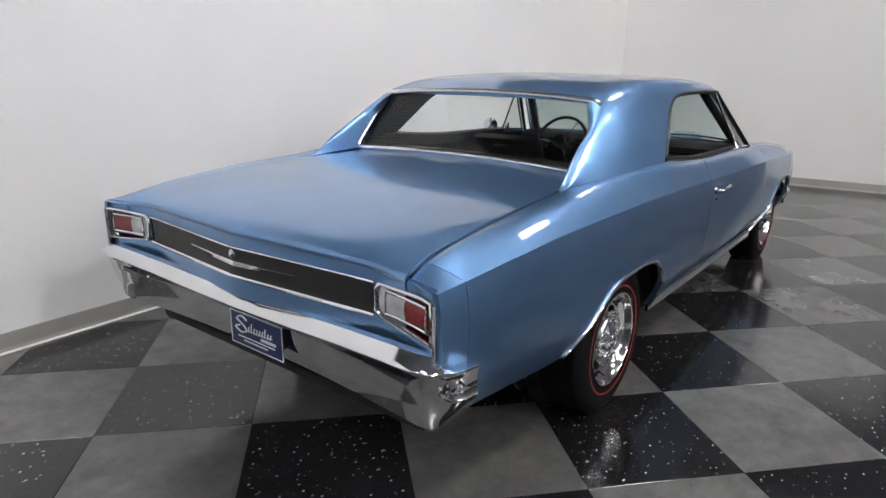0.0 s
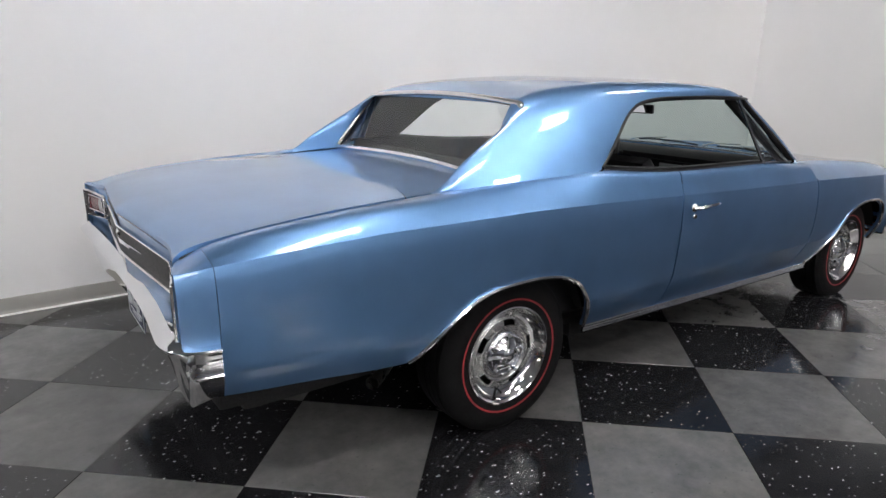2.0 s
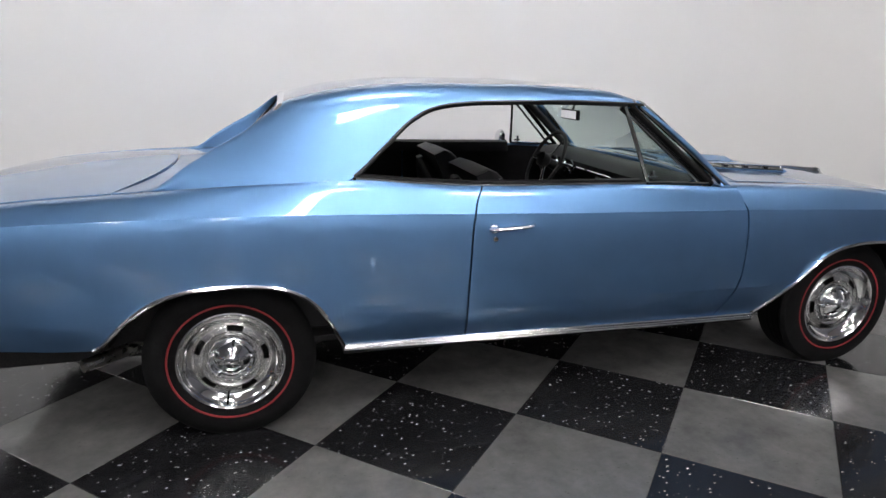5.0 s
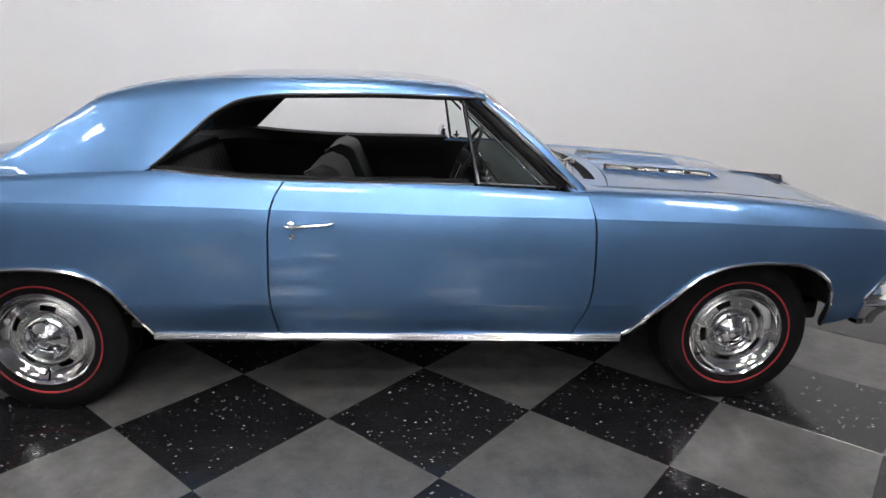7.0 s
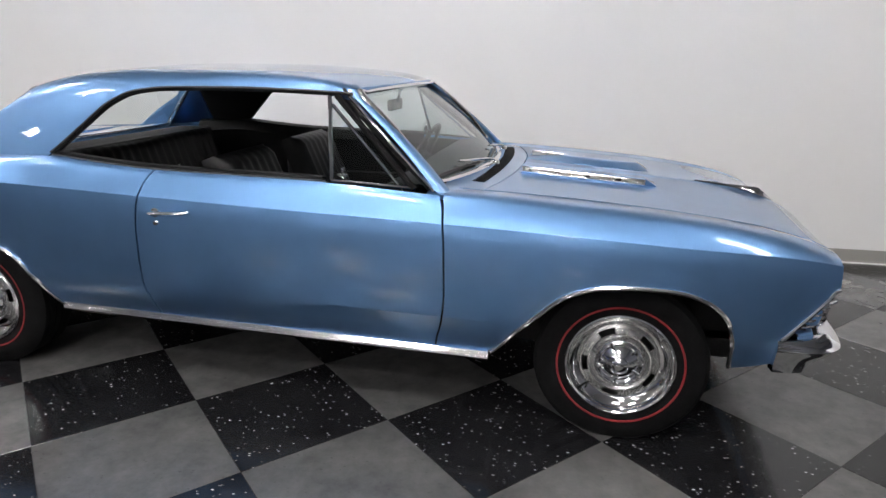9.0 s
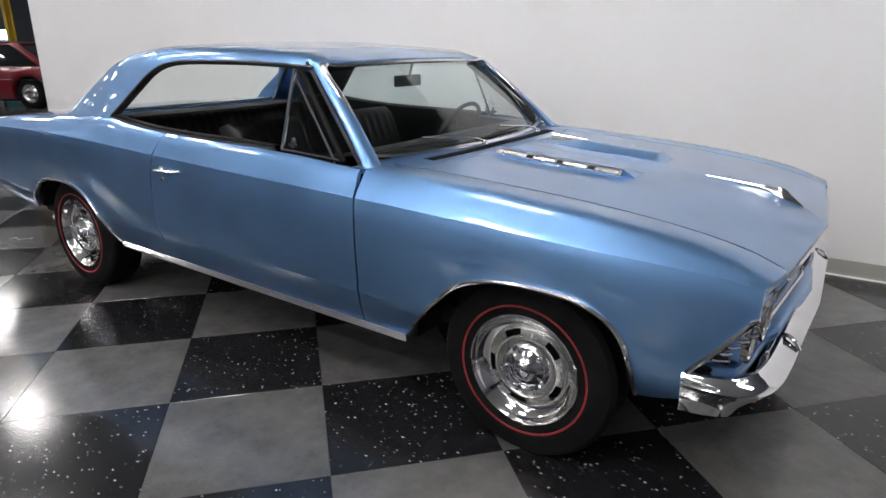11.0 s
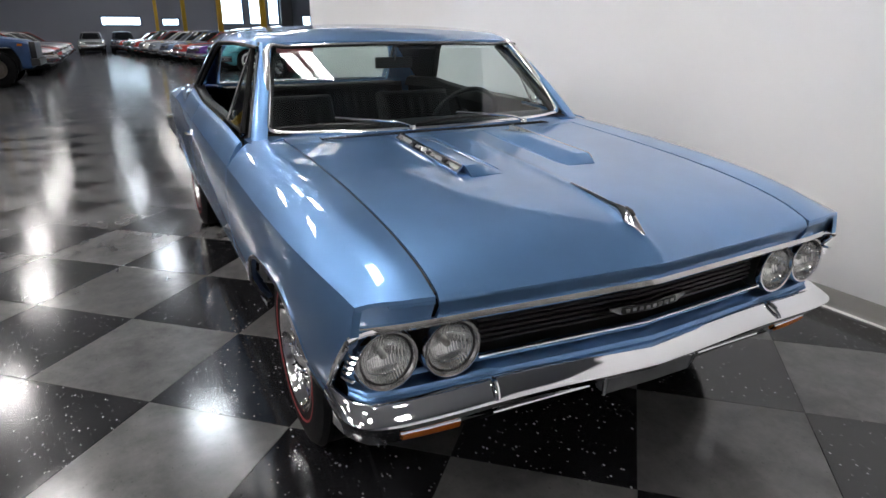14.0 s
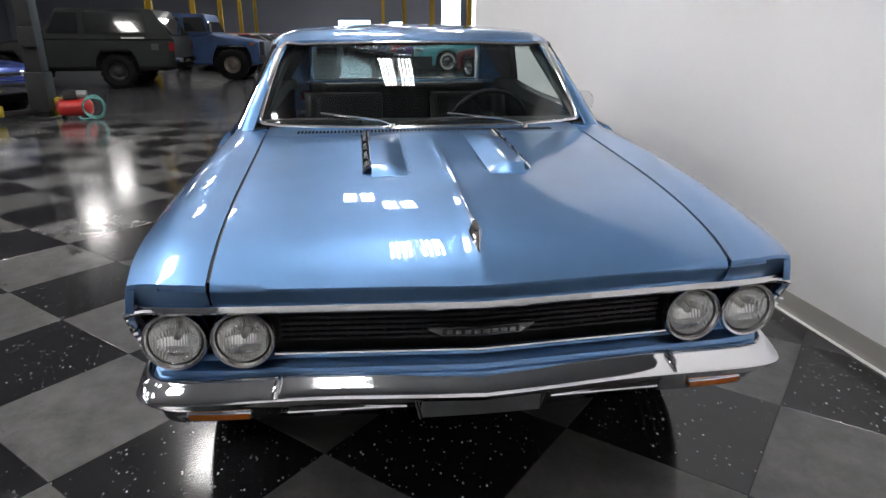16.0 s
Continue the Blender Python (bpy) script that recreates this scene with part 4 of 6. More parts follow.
# ---- underbody ----
bm = bmesh.new()
box(bm, -2.45, 2.0, -0.62, 0.62, 0.27, 0.42, 0.03)
box(bm, -1.02, 0.95, -0.78, 0.78, 0.262, 0.34, 0.02)
part("floor_pan", bm, DARK, car)
for s in (-1, 1):
    for x in (-1.46, 1.46):
        rows = [[Vector((x + r * 0.43 * math.cos(a), s * y, 0.33 + 0.40 * math.sin(a) * r)) for y in (0.60, 0.70, 0.80, 0.87)] for r, a in [(1, radians(q)) for q in range(15, 166, 15)]]
        bm = sheet(rows)
        add_grid(bm, [[Vector((x + 0.44 * math.cos(a) * r, s * 0.60, 0.33 + 0.41 * math.sin(a) * r)) for r in (0, 1)] for a in [radians(q) for q in range(15, 166, 15)]])
        part("wheel_well", bm, DARK, car)
    part("exhaust_pipe", tube(spline([(-1.2, s * 0.45, 0.25), (-1.6, s * 0.50, 0.30), (-1.85, s * 0.62, 0.315), (-1.95, s * 0.70, 0.315), (-2.02, s * 0.755, 0.312)], 6), 0.026, 12, caps=False), PIPE, car, "angled steel exhaust tip")
part("rear_axle", tube([(-1.46, -0.68, 0.33), (-1.46, 0.68, 0.33)], 0.045, 10), DARK, car)
part("fuel_tank", boxed(-2.40, -1.85, -0.52, 0.52, 0.245, 0.36, 0.04), DARK, car)
# unseen box added to keep light off the floor under the tail
part("tail_light_block", boxed(-2.56, -1.92, -0.74, 0.74, 0.36, 0.50, 0.03), DARK, car)
part("engine_block", boxed(0.75, 1.9, -0.35, 0.35, 0.24, 0.62, 0.05), DARK, car)
bm = bmesh.new()
box(bm, 0.86, 2.06, -0.62, 0.62, 0.36, 0.74)
part("engine_bay", bm, DARK, car)
bm = bmesh.new()
box(bm, -2.56, -1.55, -0.70, 0.70, 0.40, 0.84)
part("boot_tub", bm, DARK, car)


# ---- bumpers ----
def mirrored(path):
    return [(x, -y, z) for x, y, z in reversed(path)] + path[1:]


half = spline([(2.262, 0.0, -0.014), (2.257, 0.18, -0.007), (2.250, 0.38, 0.002), (2.246, 0.52, 0.004), (2.239, 0.68, 0.002), (2.226, 0.79, -0.001), (2.200, 0.862, -0.004), (2.150, 0.900, -0.008), (2.085, 0.914, -0.010), (1.985, 0.918, -0.010)], 6)
half = [(p.x, p.y, p.z) for p in half]
full = mirrored(half)
N = len(full)


def bumper_front(i):
    """A leaning upper face over a prow edge, a knuckle where the lamps begin, and a tucked lower face."""
    x, y, dz = full[i]
    k = abs(i - (N - 1) / 2) / ((N - 1) / 2)
    end = min(max((k - 0.70) / 0.30, 0.0), 1.0)
    end = end * end * (3 - 2 * end)
    inner = 1.0 - min(max((abs(y) - 0.505) / 0.05, 0.0), 1.0)
    edge = 0.465 + dz
    top = edge + lerp(lerp(0.038, 0.044, inner), 0.036, end)
    back = lerp(lerp(0.049, 0.046, inner), 0.014, end)
    low = edge - lerp(0.116, 0.092, end)
    tuck = lerp(0.106, 0.020, end)
    prof = [(-back - 0.03, top - 0.006), (-back - 0.008, top + 0.001), (-back, top), (-back + 0.006, top - 0.006)]
    prof += [(lerp(-back + 0.006, -0.004, q) + 0.004 * math.sin(math.pi * q), lerp(top - 0.006, edge + 0.006, q)) for q in (0.25, 0.5, 0.75)]
    prof += [(-0.003, edge + 0.006), (0.0, edge), (-0.004, edge - 0.006), (-0.016 * (1 - 0.5 * end), edge - 0.018)]
    prof += [(lerp(-0.018 * (1 - 0.5 * end), -tuck, q) - 0.006 * math.sin(math.pi * q), lerp(edge - 0.022, low, q)) for q in (0.0, 0.33, 0.66, 1.0)]
    return prof + [(-tuck - 0.05, low - 0.003)]


fb = part("front_bumper", sweep([(x, y, 0) for x, y, _ in full], bumper_front), CHROME, car, "chrome wraparound front bumper", 50)


def front_pt(y, drop, out=0.0):
    """A place on the tucked lower face of the front bumper."""
    pts = np.array(full)
    o = np.argsort(pts[:, 1])
    return Vector((float(np.interp(y, pts[o, 1], pts[o, 0])) - 0.024 - 0.98 * max(0.0, 0.445 - drop) + out, y, drop))


for s in (-1, 1):
    bm = bmesh.new()
    rows = [[front_pt(s * y, z, o) for z, o in ((0.381, 0.0), (0.383, 0.024), (0.391, 0.021), (0.400, 0.013), (0.402, -0.004))] for y in np.linspace(0.615, 0.772, 9)]
    add_grid(bm, rows)
    part("parking_lamp", bm, AMBER, fb, "amber parking lamp lens")
    part("parking_lamp_rim", tube([front_pt(s * y, z, o) for y, z, o in [(0.612, 0.382, 0.012), (0.69, 0.382, 0.012), (0.775, 0.382, 0.012), (0.775, 0.402, 0.006), (0.69, 0.402, 0.006), (0.612, 0.402, 0.006)]], 0.003, 6, closed=True), CHROME, fb)
    bm = bmesh.new()
    add_grid(bm, [[front_pt(s * y, z, 0.005) for z in (0.402, 0.432)] for y in np.linspace(0.20, 0.51, 10)])
    part("bumper_slot", bm, BLACK, fb, "dark air slot in the bumper")
    part("bumper_rib", tube(spline([(2.192, s * 0.526, 0.510), (2.208, s * 0.528, 0.513), (2.232, s * 0.533, 0.497), (2.246, s * 0.537, 0.476)], 4), 0.0070, 8), CHROME, fb, "short chrome rib across the bumper face")
    part("slot_lip", tube([front_pt(s * y, 0.398, 0.009) for y in np.linspace(0.20, 0.515, 10)], 0.004, 6), CHROME, fb)
bm = bmesh.new()
rows = [[Vector((2.240 - 0.25 * (0.440 - z) - 0.02 * abs(y), y, z)) for z in (0.374, 0.395, 0.42, 0.438)] for y in np.linspace(-0.160, 0.160, 5)]
add_grid(bm, rows)
rim(bm, 0.04, lambda co: (-1, 0, 0))
part("plate_bracket", bm, GREYMETAL, fb, "blank grey number plate bracket")
for s in (-1, 1):
    part("bracket_ear", tube([(2.218, s * 0.164, 0.372), (2.236, s * 0.178, 0.440)], 0.006, 6), CHROME, fb)

half = spline([(-2.688, 0.0, -0.040), (-2.692, 0.25, -0.034), (-2.704, 0.50, -0.020), (-2.722, 0.70, -0.006), (-2.730, 0.82, 0.0), (-2.710, 0.893, 0.0), (-2.660, 0.938, -0.001), (-2.590, 0.952, -0.002)], 6)
full_r = mirrored([(p.x, -p.y, p.z) for p in half])
NR = len(full_r)


def bumper_rear(i):
    """A flat top shelf, a crisp edge and a hollow lower face; the ends stand upright and drop to a rounded point."""
    k = abs(i - (NR - 1) / 2) / ((NR - 1) / 2)
    w = min(1.0, max(0.0, (k - 0.66) / 0.20))
    w = w * w * (3 - 2 * w)
    z = 0.670 + full_r[i][2]
    low = lerp(0.465, 0.497, w)
    shelf = lerp(0.042, 0.020, w)
    mid = lerp(0.600, 0.588, w)
    return [(-shelf - 0.03, z + lerp(0.026, -0.004, w)), (-shelf, z + lerp(0.028, 0.000, w)), (-0.010, z + lerp(0.006, 0.002, w)), (-0.003, z + 0.001), (0.0, z - 0.005), (-0.002, z - 0.013),
            (lerp(-0.022, -0.006, w), lerp(z - 0.03, z - 0.022, w)), (lerp(-0.034, -0.006, w), mid + 0.008), (lerp(-0.037, -0.002, w), mid), (lerp(-0.040, -0.004, w), mid - 0.008), (lerp(-0.046, -0.020, w), lerp(mid, low, 0.40)), (lerp(-0.054, -0.040, w), lerp(mid, low, 0.72)), (lerp(-0.064, -0.062, w), low), (-0.13, low - 0.004)]


rb = part("rear_bumper", sweep([(x, y, 0) for x, y, _ in full_r], bumper_rear), CHROME, car, "chrome wraparound rear bumper", 38)
for s in (-1, 1):
    part("bumper_bolt", revolve([(0.0, -0.007), (0.008, -0.006), (0.011, 0.0)], Matrix.Translation((-2.672, s * 0.60, 0.605)) @ pose(0, 0, 0, 0, 0, -90), 14), CHROME, rb, "round chrome bumper bolt")

# navy show plate hanging against the hollow of the rear bumper
PX, PY, PZ, PW, PH = -2.664, -0.078, 0.537, 0.142, 0.062
plate = part("show_plate", boxed(PX, PX + 0.004, PY - PW, PY + PW, PZ - PH, PZ + PH, 0.0015), PLATEBLUE, car, "navy show plate with white script bars")


def plate_bar(bm, u0, u1, v0, v1):
    """A printed bar; u and v run from -1 to 1 across and up the plate, u to the reader's right."""
    box(bm, PX - 0.002, PX, PY - u1 * PW, PY - u0 * PW, PZ + v0 * PH, PZ + v1 * PH)


bm = bmesh.new()
for q in ((-1, 1, 0.955, 1), (-1, 1, -1, -0.955), (-1, -0.98, -0.955, 0.955), (0.98, 1, -0.955, 0.955)):
    plate_bar(bm, *q)
part("plate_border", bm, WHITEINK, plate)
bm = bmesh.new()
swash = spline([(PX - 0.002, PY - u * PW, PZ + v * PH) for u, v in ((-0.34, 0.62), (-0.52, 0.80), (-0.74, 0.58), (-0.52, 0.32), (-0.36, 0.02), (-0.58, -0.18), (-0.80, 0.06), (-0.62, 0.22))], 6)
tube(swash, 0.0034, 5, bm=bm)
for k in range(9):
    u = -0.30 + 0.105 * k
    tube([(PX - 0.002, PY - (u + q * 0.05) * PW, PZ + v * PH) for q, v in ((0, -0.02), (1, 0.30 + 0.22 * (k in (1, 6)) ))], 0.0026, 5, bm=bm)
tube(spline([(PX - 0.002, PY - u * PW, PZ + v * PH) for u, v in ((-0.36, 0.0), (0.10, 0.03), (0.62, 0.10))], 5), 0.0018, 5, bm=bm)
plate_bar(bm, 0.18, 0.74, -0.30, -0.14)
for u0, u1, v in ((-0.72, 0.70, -0.46), (-0.50, 0.42, -0.66)):
    plate_bar(bm, u0, u1, v - 0.035, v + 0.035)
part("plate_print", bm, WHITEINK, plate, "white script swash and plain bars")
part("plate_bracket", boxed(PX + 0.004, PX + 0.05, PY - 0.12, PY + 0.12, PZ - 0.03, PZ + 0.03, 0.004), BLACK, rb)


# ---- tail ----
def tail_x(y, z):
    return boot_lip_x(y) + 0.012 + 0.03 * (0.86 - z)


ys = sorted({round(float(v), 4) for v in np.linspace(-0.55, 0.55, 41)} | {sg * v for sg in (-1, 1) for v in (0.57, 0.60, 0.62, 0.66, 0.70, 0.75, 0.80, 0.85, 0.872)})
zs = (0.655, 0.67, 0.70, 0.735, 0.76, 0.79, 0.815, 0.836, 0.860, 0.884)
rows = [[Vector((tail_x(y, z), y, z)) for z in zs] for y in ys]
tail = part("tail_panel", sheet(rows, skip=lambda i, j: 0.619 < min(abs(ys[i]), abs(ys[i + 1])) and max(abs(ys[i]), abs(ys[i + 1])) < 0.851 and 0.734 < zs[j] < 0.83), BLUE, car)
rows = [[Vector((tail_x(y, z) - 0.006, y, z)) for z in np.linspace(0.742, 0.835, 4)] for y in np.linspace(-0.600, 0.600, 33)]
part("cove_panel", sheet(rows, 0.008, lambda co: (1, 0, 0)), BLACK, tail, "satin black cove panel")
for z, r in ((0.839, 0.0055), (0.737, 0.010)):
    part("cove_trim", tube([(tail_x(y, z) - 0.009, y, z) for y in np.linspace(-0.612, 0.612, 35)], r, 8, flat=0.8), CHROME, tail, "chrome cove strip")
bm = bmesh.new()
for s in (-1, 1):
    rows = [[Vector((tail_x(y, 0.79) - 0.010, s * y, z)) for z in zz] for y, zz in ((0.0, (0.772, 0.790)), (0.10, (0.776, 0.790)), (0.13, (0.776, 0.790)), (0.14, (0.785, 0.792)), (0.29, (0.791, 0.793)))]
    add_grid(bm, rows)
rim(bm, 0.006, lambda co: (1, 0, 0))
part("tail_emblem", bm, CHROME, tail, "chrome winged bar emblem")
part("boot_lock", revolve([(0.0, -0.006), (0.010, -0.006), (0.016, -0.002), (0.017, 0.004)], Matrix.Translation((tail_x(0, 0.815) - 0.010, 0, 0.815)) @ pose(0, 0, 0, 0, 0, -90), 20), CHROME, tail, "round chrome boot lock")

for s in (-1, 1):
    ring = []
    for y, z in ((0.616, 0.756), (0.616, 0.832), (0.634, 0.846), (0.83, 0.854), (0.866, 0.852), (0.870, 0.770), (0.868, 0.722), (0.634, 0.738)):
        ring.append((y, z))

    def lx(y):
        return boot_lip_x(y) - 0.006

    def loop(dy, dz, dx):
        return [Vector((lx(y) + dx, s * (y - dy * (1 if y > 0.7 else -1)), z - dz * (1 if z > 0.787 else -1))) for y, z in ring]

    bm = bmesh.new()
    add_grid(bm, [loop(0, 0, 0.03), loop(0, 0, 0.006), loop(0.003, 0.002, 0.001), loop(0.010, 0.007, 0.0), loop(0.013, 0.009, 0.004), loop(0.018, 0.012, 0.014), loop(0.022, 0.014, 0.030)], closed_v=True)
    lamp = part("tail_lamp", bm, CHROME, car, "chrome-framed red and clear tail lamp", 50)
    zz = (0.748, 0.832)
    part("red_lens", sheet([[Vector((lx(y) + 0.014 - 0.007 * math.sin(math.pi * v), s * y, lerp(*zz, v))) for v in np.linspace(0, 1, 7)] for y in np.linspace(0.742, 0.846, 9)], 0.02, lambda co: (1, 0, 0)), REDLENS, lamp, "dark red lens")
    part("reverse_lens", sheet([[Vector((lx(y) + 0.014 - 0.007 * math.sin(math.pi * v), s * y, lerp(*zz, v))) for v in np.linspace(0, 1, 7)] for y in np.linspace(0.636, 0.739, 8)], 0.02, lambda co: (1, 0, 0)), CLEARLENS, lamp, "clear reversing lens")
    part("inner_frame", tube([(lx(y) + 0.006, s * y, z) for y, z in [(lerp(a[0], b[0], k / 4), lerp(a[1], b[1], k / 4)) for a, b in (((0.664, 0.758), (0.664, 0.826)), ((0.664, 0.826), (0.836, 0.826)), ((0.836, 0.826), (0.836, 0.758)), ((0.836, 0.758), (0.664, 0.758))) for k in range(4)]], 0.0042, 6, closed=True), CHROME, lamp)
    part("edge_strip", tube([(lx(0.872) + 0.002, s * 0.874, z) for z in np.linspace(0.665, 0.846, 8)], 0.006, 6), CHROME, lamp, "upright chrome edge strip")

# ---- nose: grille, headlamps, valance ----
def face_x(y, z):
    """The set-back face of the nose under the lip."""
    return lip_x(y) - 0.058 - 0.10 * max(0, 0.70 - z) * 0.5


part("nose_backing", sheet([[Vector((face_x(y, z) - 0.055, y, z)) for z in (0.50, 0.60, 0.705)] for y in np.linspace(-0.84, 0.84, 31)]), BLACK, car, "black nose backing")
grille = part("grille", sheet([[Vector((face_x(y, z) - 0.040, y, z)) for z in (0.562, 0.62, 0.685)] for y in np.linspace(-0.525, 0.525, 25)], 0.01, lambda co: (-1, 0, 0)), BLACK, car, "black horizontal-bar grille")
for z in np.linspace(0.575, 0.672, 7):
    part("grille_bar", sweep([(face_x(y, z) - 0.022, y, z) for y in np.linspace(-0.525, 0.525, 25)], [(-0.016, -0.003), (0.002, -0.0035), (0.003, 0.0), (0.0, 0.004), (-0.016, 0.004)]), BLACK, grille)
for y in np.linspace(-0.5, 0.5, 21):
    part("grille_rib", boxed(face_x(y, 0.62) - 0.038, face_x(y, 0.62) - 0.028, y - 0.002, y + 0.002, 0.57, 0.68), BLACK, grille)
part("upper_trim", sweep([(lip_x(y) - 0.026, y, 0.692) for y in np.linspace(0.862, -0.862, 61)], [(0.0, -0.011), (-0.006, -0.011), (-0.012, -0.004), (-0.010, 0.012), (0.0, 0.013)]), CHROME, car, "chrome strip under the bonnet lip")
part("lower_trim", tube([(face_x(y, 0.552) + 0.012, y, 0.551) for y in np.linspace(-0.54, 0.54, 31)], 0.006, 8), CHROME, car, "thin chrome lower grille strip")
def badge_x(y):
    return face_x(y, 0.62) + 0.026


bm = bmesh.new()
add_grid(bm, [[Vector((badge_x(y), y, 0.600 + dz)) for dz in dd] for y, dd in ((-0.142, (0.019, 0.025)), (-0.105, (0.0, 0.025)), (0.0, (0.0, 0.023)), (0.105, (0.0, 0.025)), (0.142, (0.019, 0.025)))])
rim(bm, 0.035, lambda co: (-1, 0, 0))
badge = part("grille_badge", bm, CHROME, grille, "winged chrome badge with dark lettering bar")
bm = bmesh.new()
add_grid(bm, [[Vector((badge_x(y) + 0.0022, y, z)) for z in (0.6025, 0.6215)] for y in np.linspace(-0.102, 0.102, 5)])
part("badge_inlay", bm, BLACK, badge)
bm = bmesh.new()
for k in range(8):
    y = -0.084 + 0.024 * k
    box(bm, badge_x(y) + 0.0022, badge_x(y) + 0.0037, y - 0.008, y + 0.008, 0.6065, 0.6175)
part("badge_bars", bm, CHROME, badge)

for s in (-1, 1):
    for y in (0.618, 0.791):
        m = Matrix.Translation((2.140 if y < 0.7 else 2.128, s * y, 0.598)) @ pose(0, 0, 0, 0, 0, 90)
        lamp = part("headlamp", revolve([(0.081, 0.05), (0.083, -0.004), (0.080, -0.011), (0.0735, -0.010), (0.070, 0.0)], m, 48), BRIGHT, car, "round sealed-beam headlamp with chrome rim")
        part("lamp_gasket", revolve([(0.071, -0.002), (0.066, 0.004)], m, 48), BLACK, lamp)
        part("lamp_glass", revolve([(0.068, 0.0), (0.060, -0.010), (0.045, -0.017), (0.025, -0.021), (0.0, -0.0225)], m, 40), LAMPGLASS, lamp, "clear headlamp glass").visible_shadow = False
        part("reflector", revolve([(0.067, 0.003), (0.062, 0.016), (0.052, 0.031), (0.036, 0.044), (0.016, 0.052), (0.0, 0.053)], m, 40), HEADGLASS, lamp, "fluted silver reflector bowl")
        part("bulb_shield", revolve([(0.010, 0.052), (0.010, 0.022), (0.006, 0.016), (0.0, 0.015)], m, 16), SATIN, lamp)
    # chrome leading edge of the wing, with curved fins beside the outer lamp
    edge = [Vector((nose_x(z, 0.868) + 0.003, s * (YC(nose_x(z, 0.868)) - TUCK(z, 2.0) - 0.004), z)) for z in np.linspace(0.49, 0.672, 10)]
    edge += [edge[-1] + Vector((0.012, 0.0, 0.012)), Vector((lip_x(0.866) - 0.010, s * 0.872, 0.690)), Vector((lip_x(0.85) - 0.018, s * 0.85, 0.691)), Vector((lip_x(0.82) - 0.024, s * 0.82, 0.691))]
    part("wing_edge_trim", tube(edge, 0.0095, 8), CHROME, car, "chrome wing edge")
    for k in range(5):
        z = 0.540 + 0.024 * k
        x1 = nose_x(z, 0.868)
        part("corner_fin", tube(spline([(x1 + 0.006, s * 0.876, z + 0.004), (x1 + 0.028, s * 0.883, z - 0.002), (max(x1 + 0.05, 2.10), s * 0.872, z + 0.002)], 4), 0.0065, 6, flat=0.7), CHROME, car, "chrome corner fin")
    part("lamp_shell", revolve([(0.082, 0.035), (0.084, 0.012), (0.080, 0.002)], Matrix.Translation((2.128, s * 0.791, 0.598)) @ pose(0, 0, 0, 0, 0, 90), 40), BLUE, car)
    part("lamp_shell", revolve([(0.084, 0.09), (0.084, 0.012), (0.080, 0.002)], Matrix.Translation((2.140, s * 0.618, 0.598)) @ pose(0, 0, 0, 0, 0, 90), 40), BLACK, car)
    rows = [[Vector((lerp(nose_x(z, 0.868), 2.09, v), s * lerp(0.860, 0.84, v), z)) for v in (0, 0.5, 1)] for z in np.linspace(0.49, 0.70, 6)]
    part("corner_backing", sheet(rows), BLACK, car)

half = [(2.085 + 0.10 * (1 - (abs(y) / 0.9) ** 2), y) for y in np.linspace(-0.885, 0.885, 41)]


def valance_row(y):
    """A rolled pan: high under the grille, dipping below the lamps."""
    k = min(max((abs(y) - 0.50) / 0.06, 0.0), 1.0)
    k = k * k * (3 - 2 * k)
    out = []
    for dx, z in ((0.078, 0.548), (0.070, 0.546), (0.066, 0.540), (0.064, 0.532), (0.050, 0.529), (0.030, 0.528), (0.020, 0.524), (0.017, 0.516), (0.022, 0.512), (0.020, 0.508), (0.012, 0.505), (0.010, 0.499), (0.018, 0.480)):
        out.append(Vector((lip_x(y) - dx - 0.030 * k - (0.05 if abs(y) > 0.86 else 0), y, z - 0.018 * k)))
    return out


rows = [valance_row(float(y)) for y in np.linspace(-0.872, 0.872, 59)]
part("front_valance", sheet(rows), BLUE, car, "blue gravel pan above the bumper")

# ---- wipers, mirrors, aerial bits ----
for a, b, y0, y1 in (((0.872, -0.155, 0.968), (0.752, -0.466, 1.010), -0.72, -0.28), ((0.835, 0.450, 0.955), (0.800, 0.100, 1.008), -0.12, 0.32)):
    a, b = Vector(a), Vector(b)
    w = part("wiper_arm", tube(spline([a, a.lerp(b, 0.25) + Vector((0.005, 0, 0.012)), b], 5), [0.0055] * 11, 6), POLISHED, car, "bright wiper arm")
    blade = [ws_point(y / 0.74, 0.045 + 0.10 * (y - y0) / (y1 - y0) * (1.2 - (y - y0) / (y1 - y0))) + Vector((0.014, 0, 0.007)) for y in np.linspace(y0, y1, 12)]
    part("wiper_blade", tube(blade, 0.0065, 6), BLACK, w)
    part("wiper_pivot", revolve([(0.0, -0.008), (0.012, -0.006), (0.016, 0.0), (0.017, 0.012)], Matrix.Translation(a) @ pose(0, 0, 0, -90, 0, 0), 16), POLISHED, w)
mir = part("door_mirror", revolve([(0.0, -0.03), (0.03, -0.027), (0.05, -0.012), (0.058, 0.0), (0.057, 0.006)], Matrix.Translation((0.27, 0.925, 0.998)) @ pose(0, 0, 0, 0, 0, -80), 28), CHROME, car, "round chrome door mirror on the driver's door")
part("mirror_glass", revolve([(0.0, 0.004), (0.056, 0.005)], Matrix.Translation((0.27, 0.925, 0.998)) @ pose(0, 0, 0, 0, 0, -80), 28), MIRROR, mir)
part("mirror_stalk", tube([(0.30, 0.885, 0.945), (0.295, 0.905, 0.965), (0.28, 0.925, 0.99)], 0.010, 8), CHROME, mir)
rm = part("rear_view_mirror", boxed(0.325, 0.345, -0.115, 0.085, 1.185, 1.240, 0.008), BLACK, car, "black rear-view mirror")
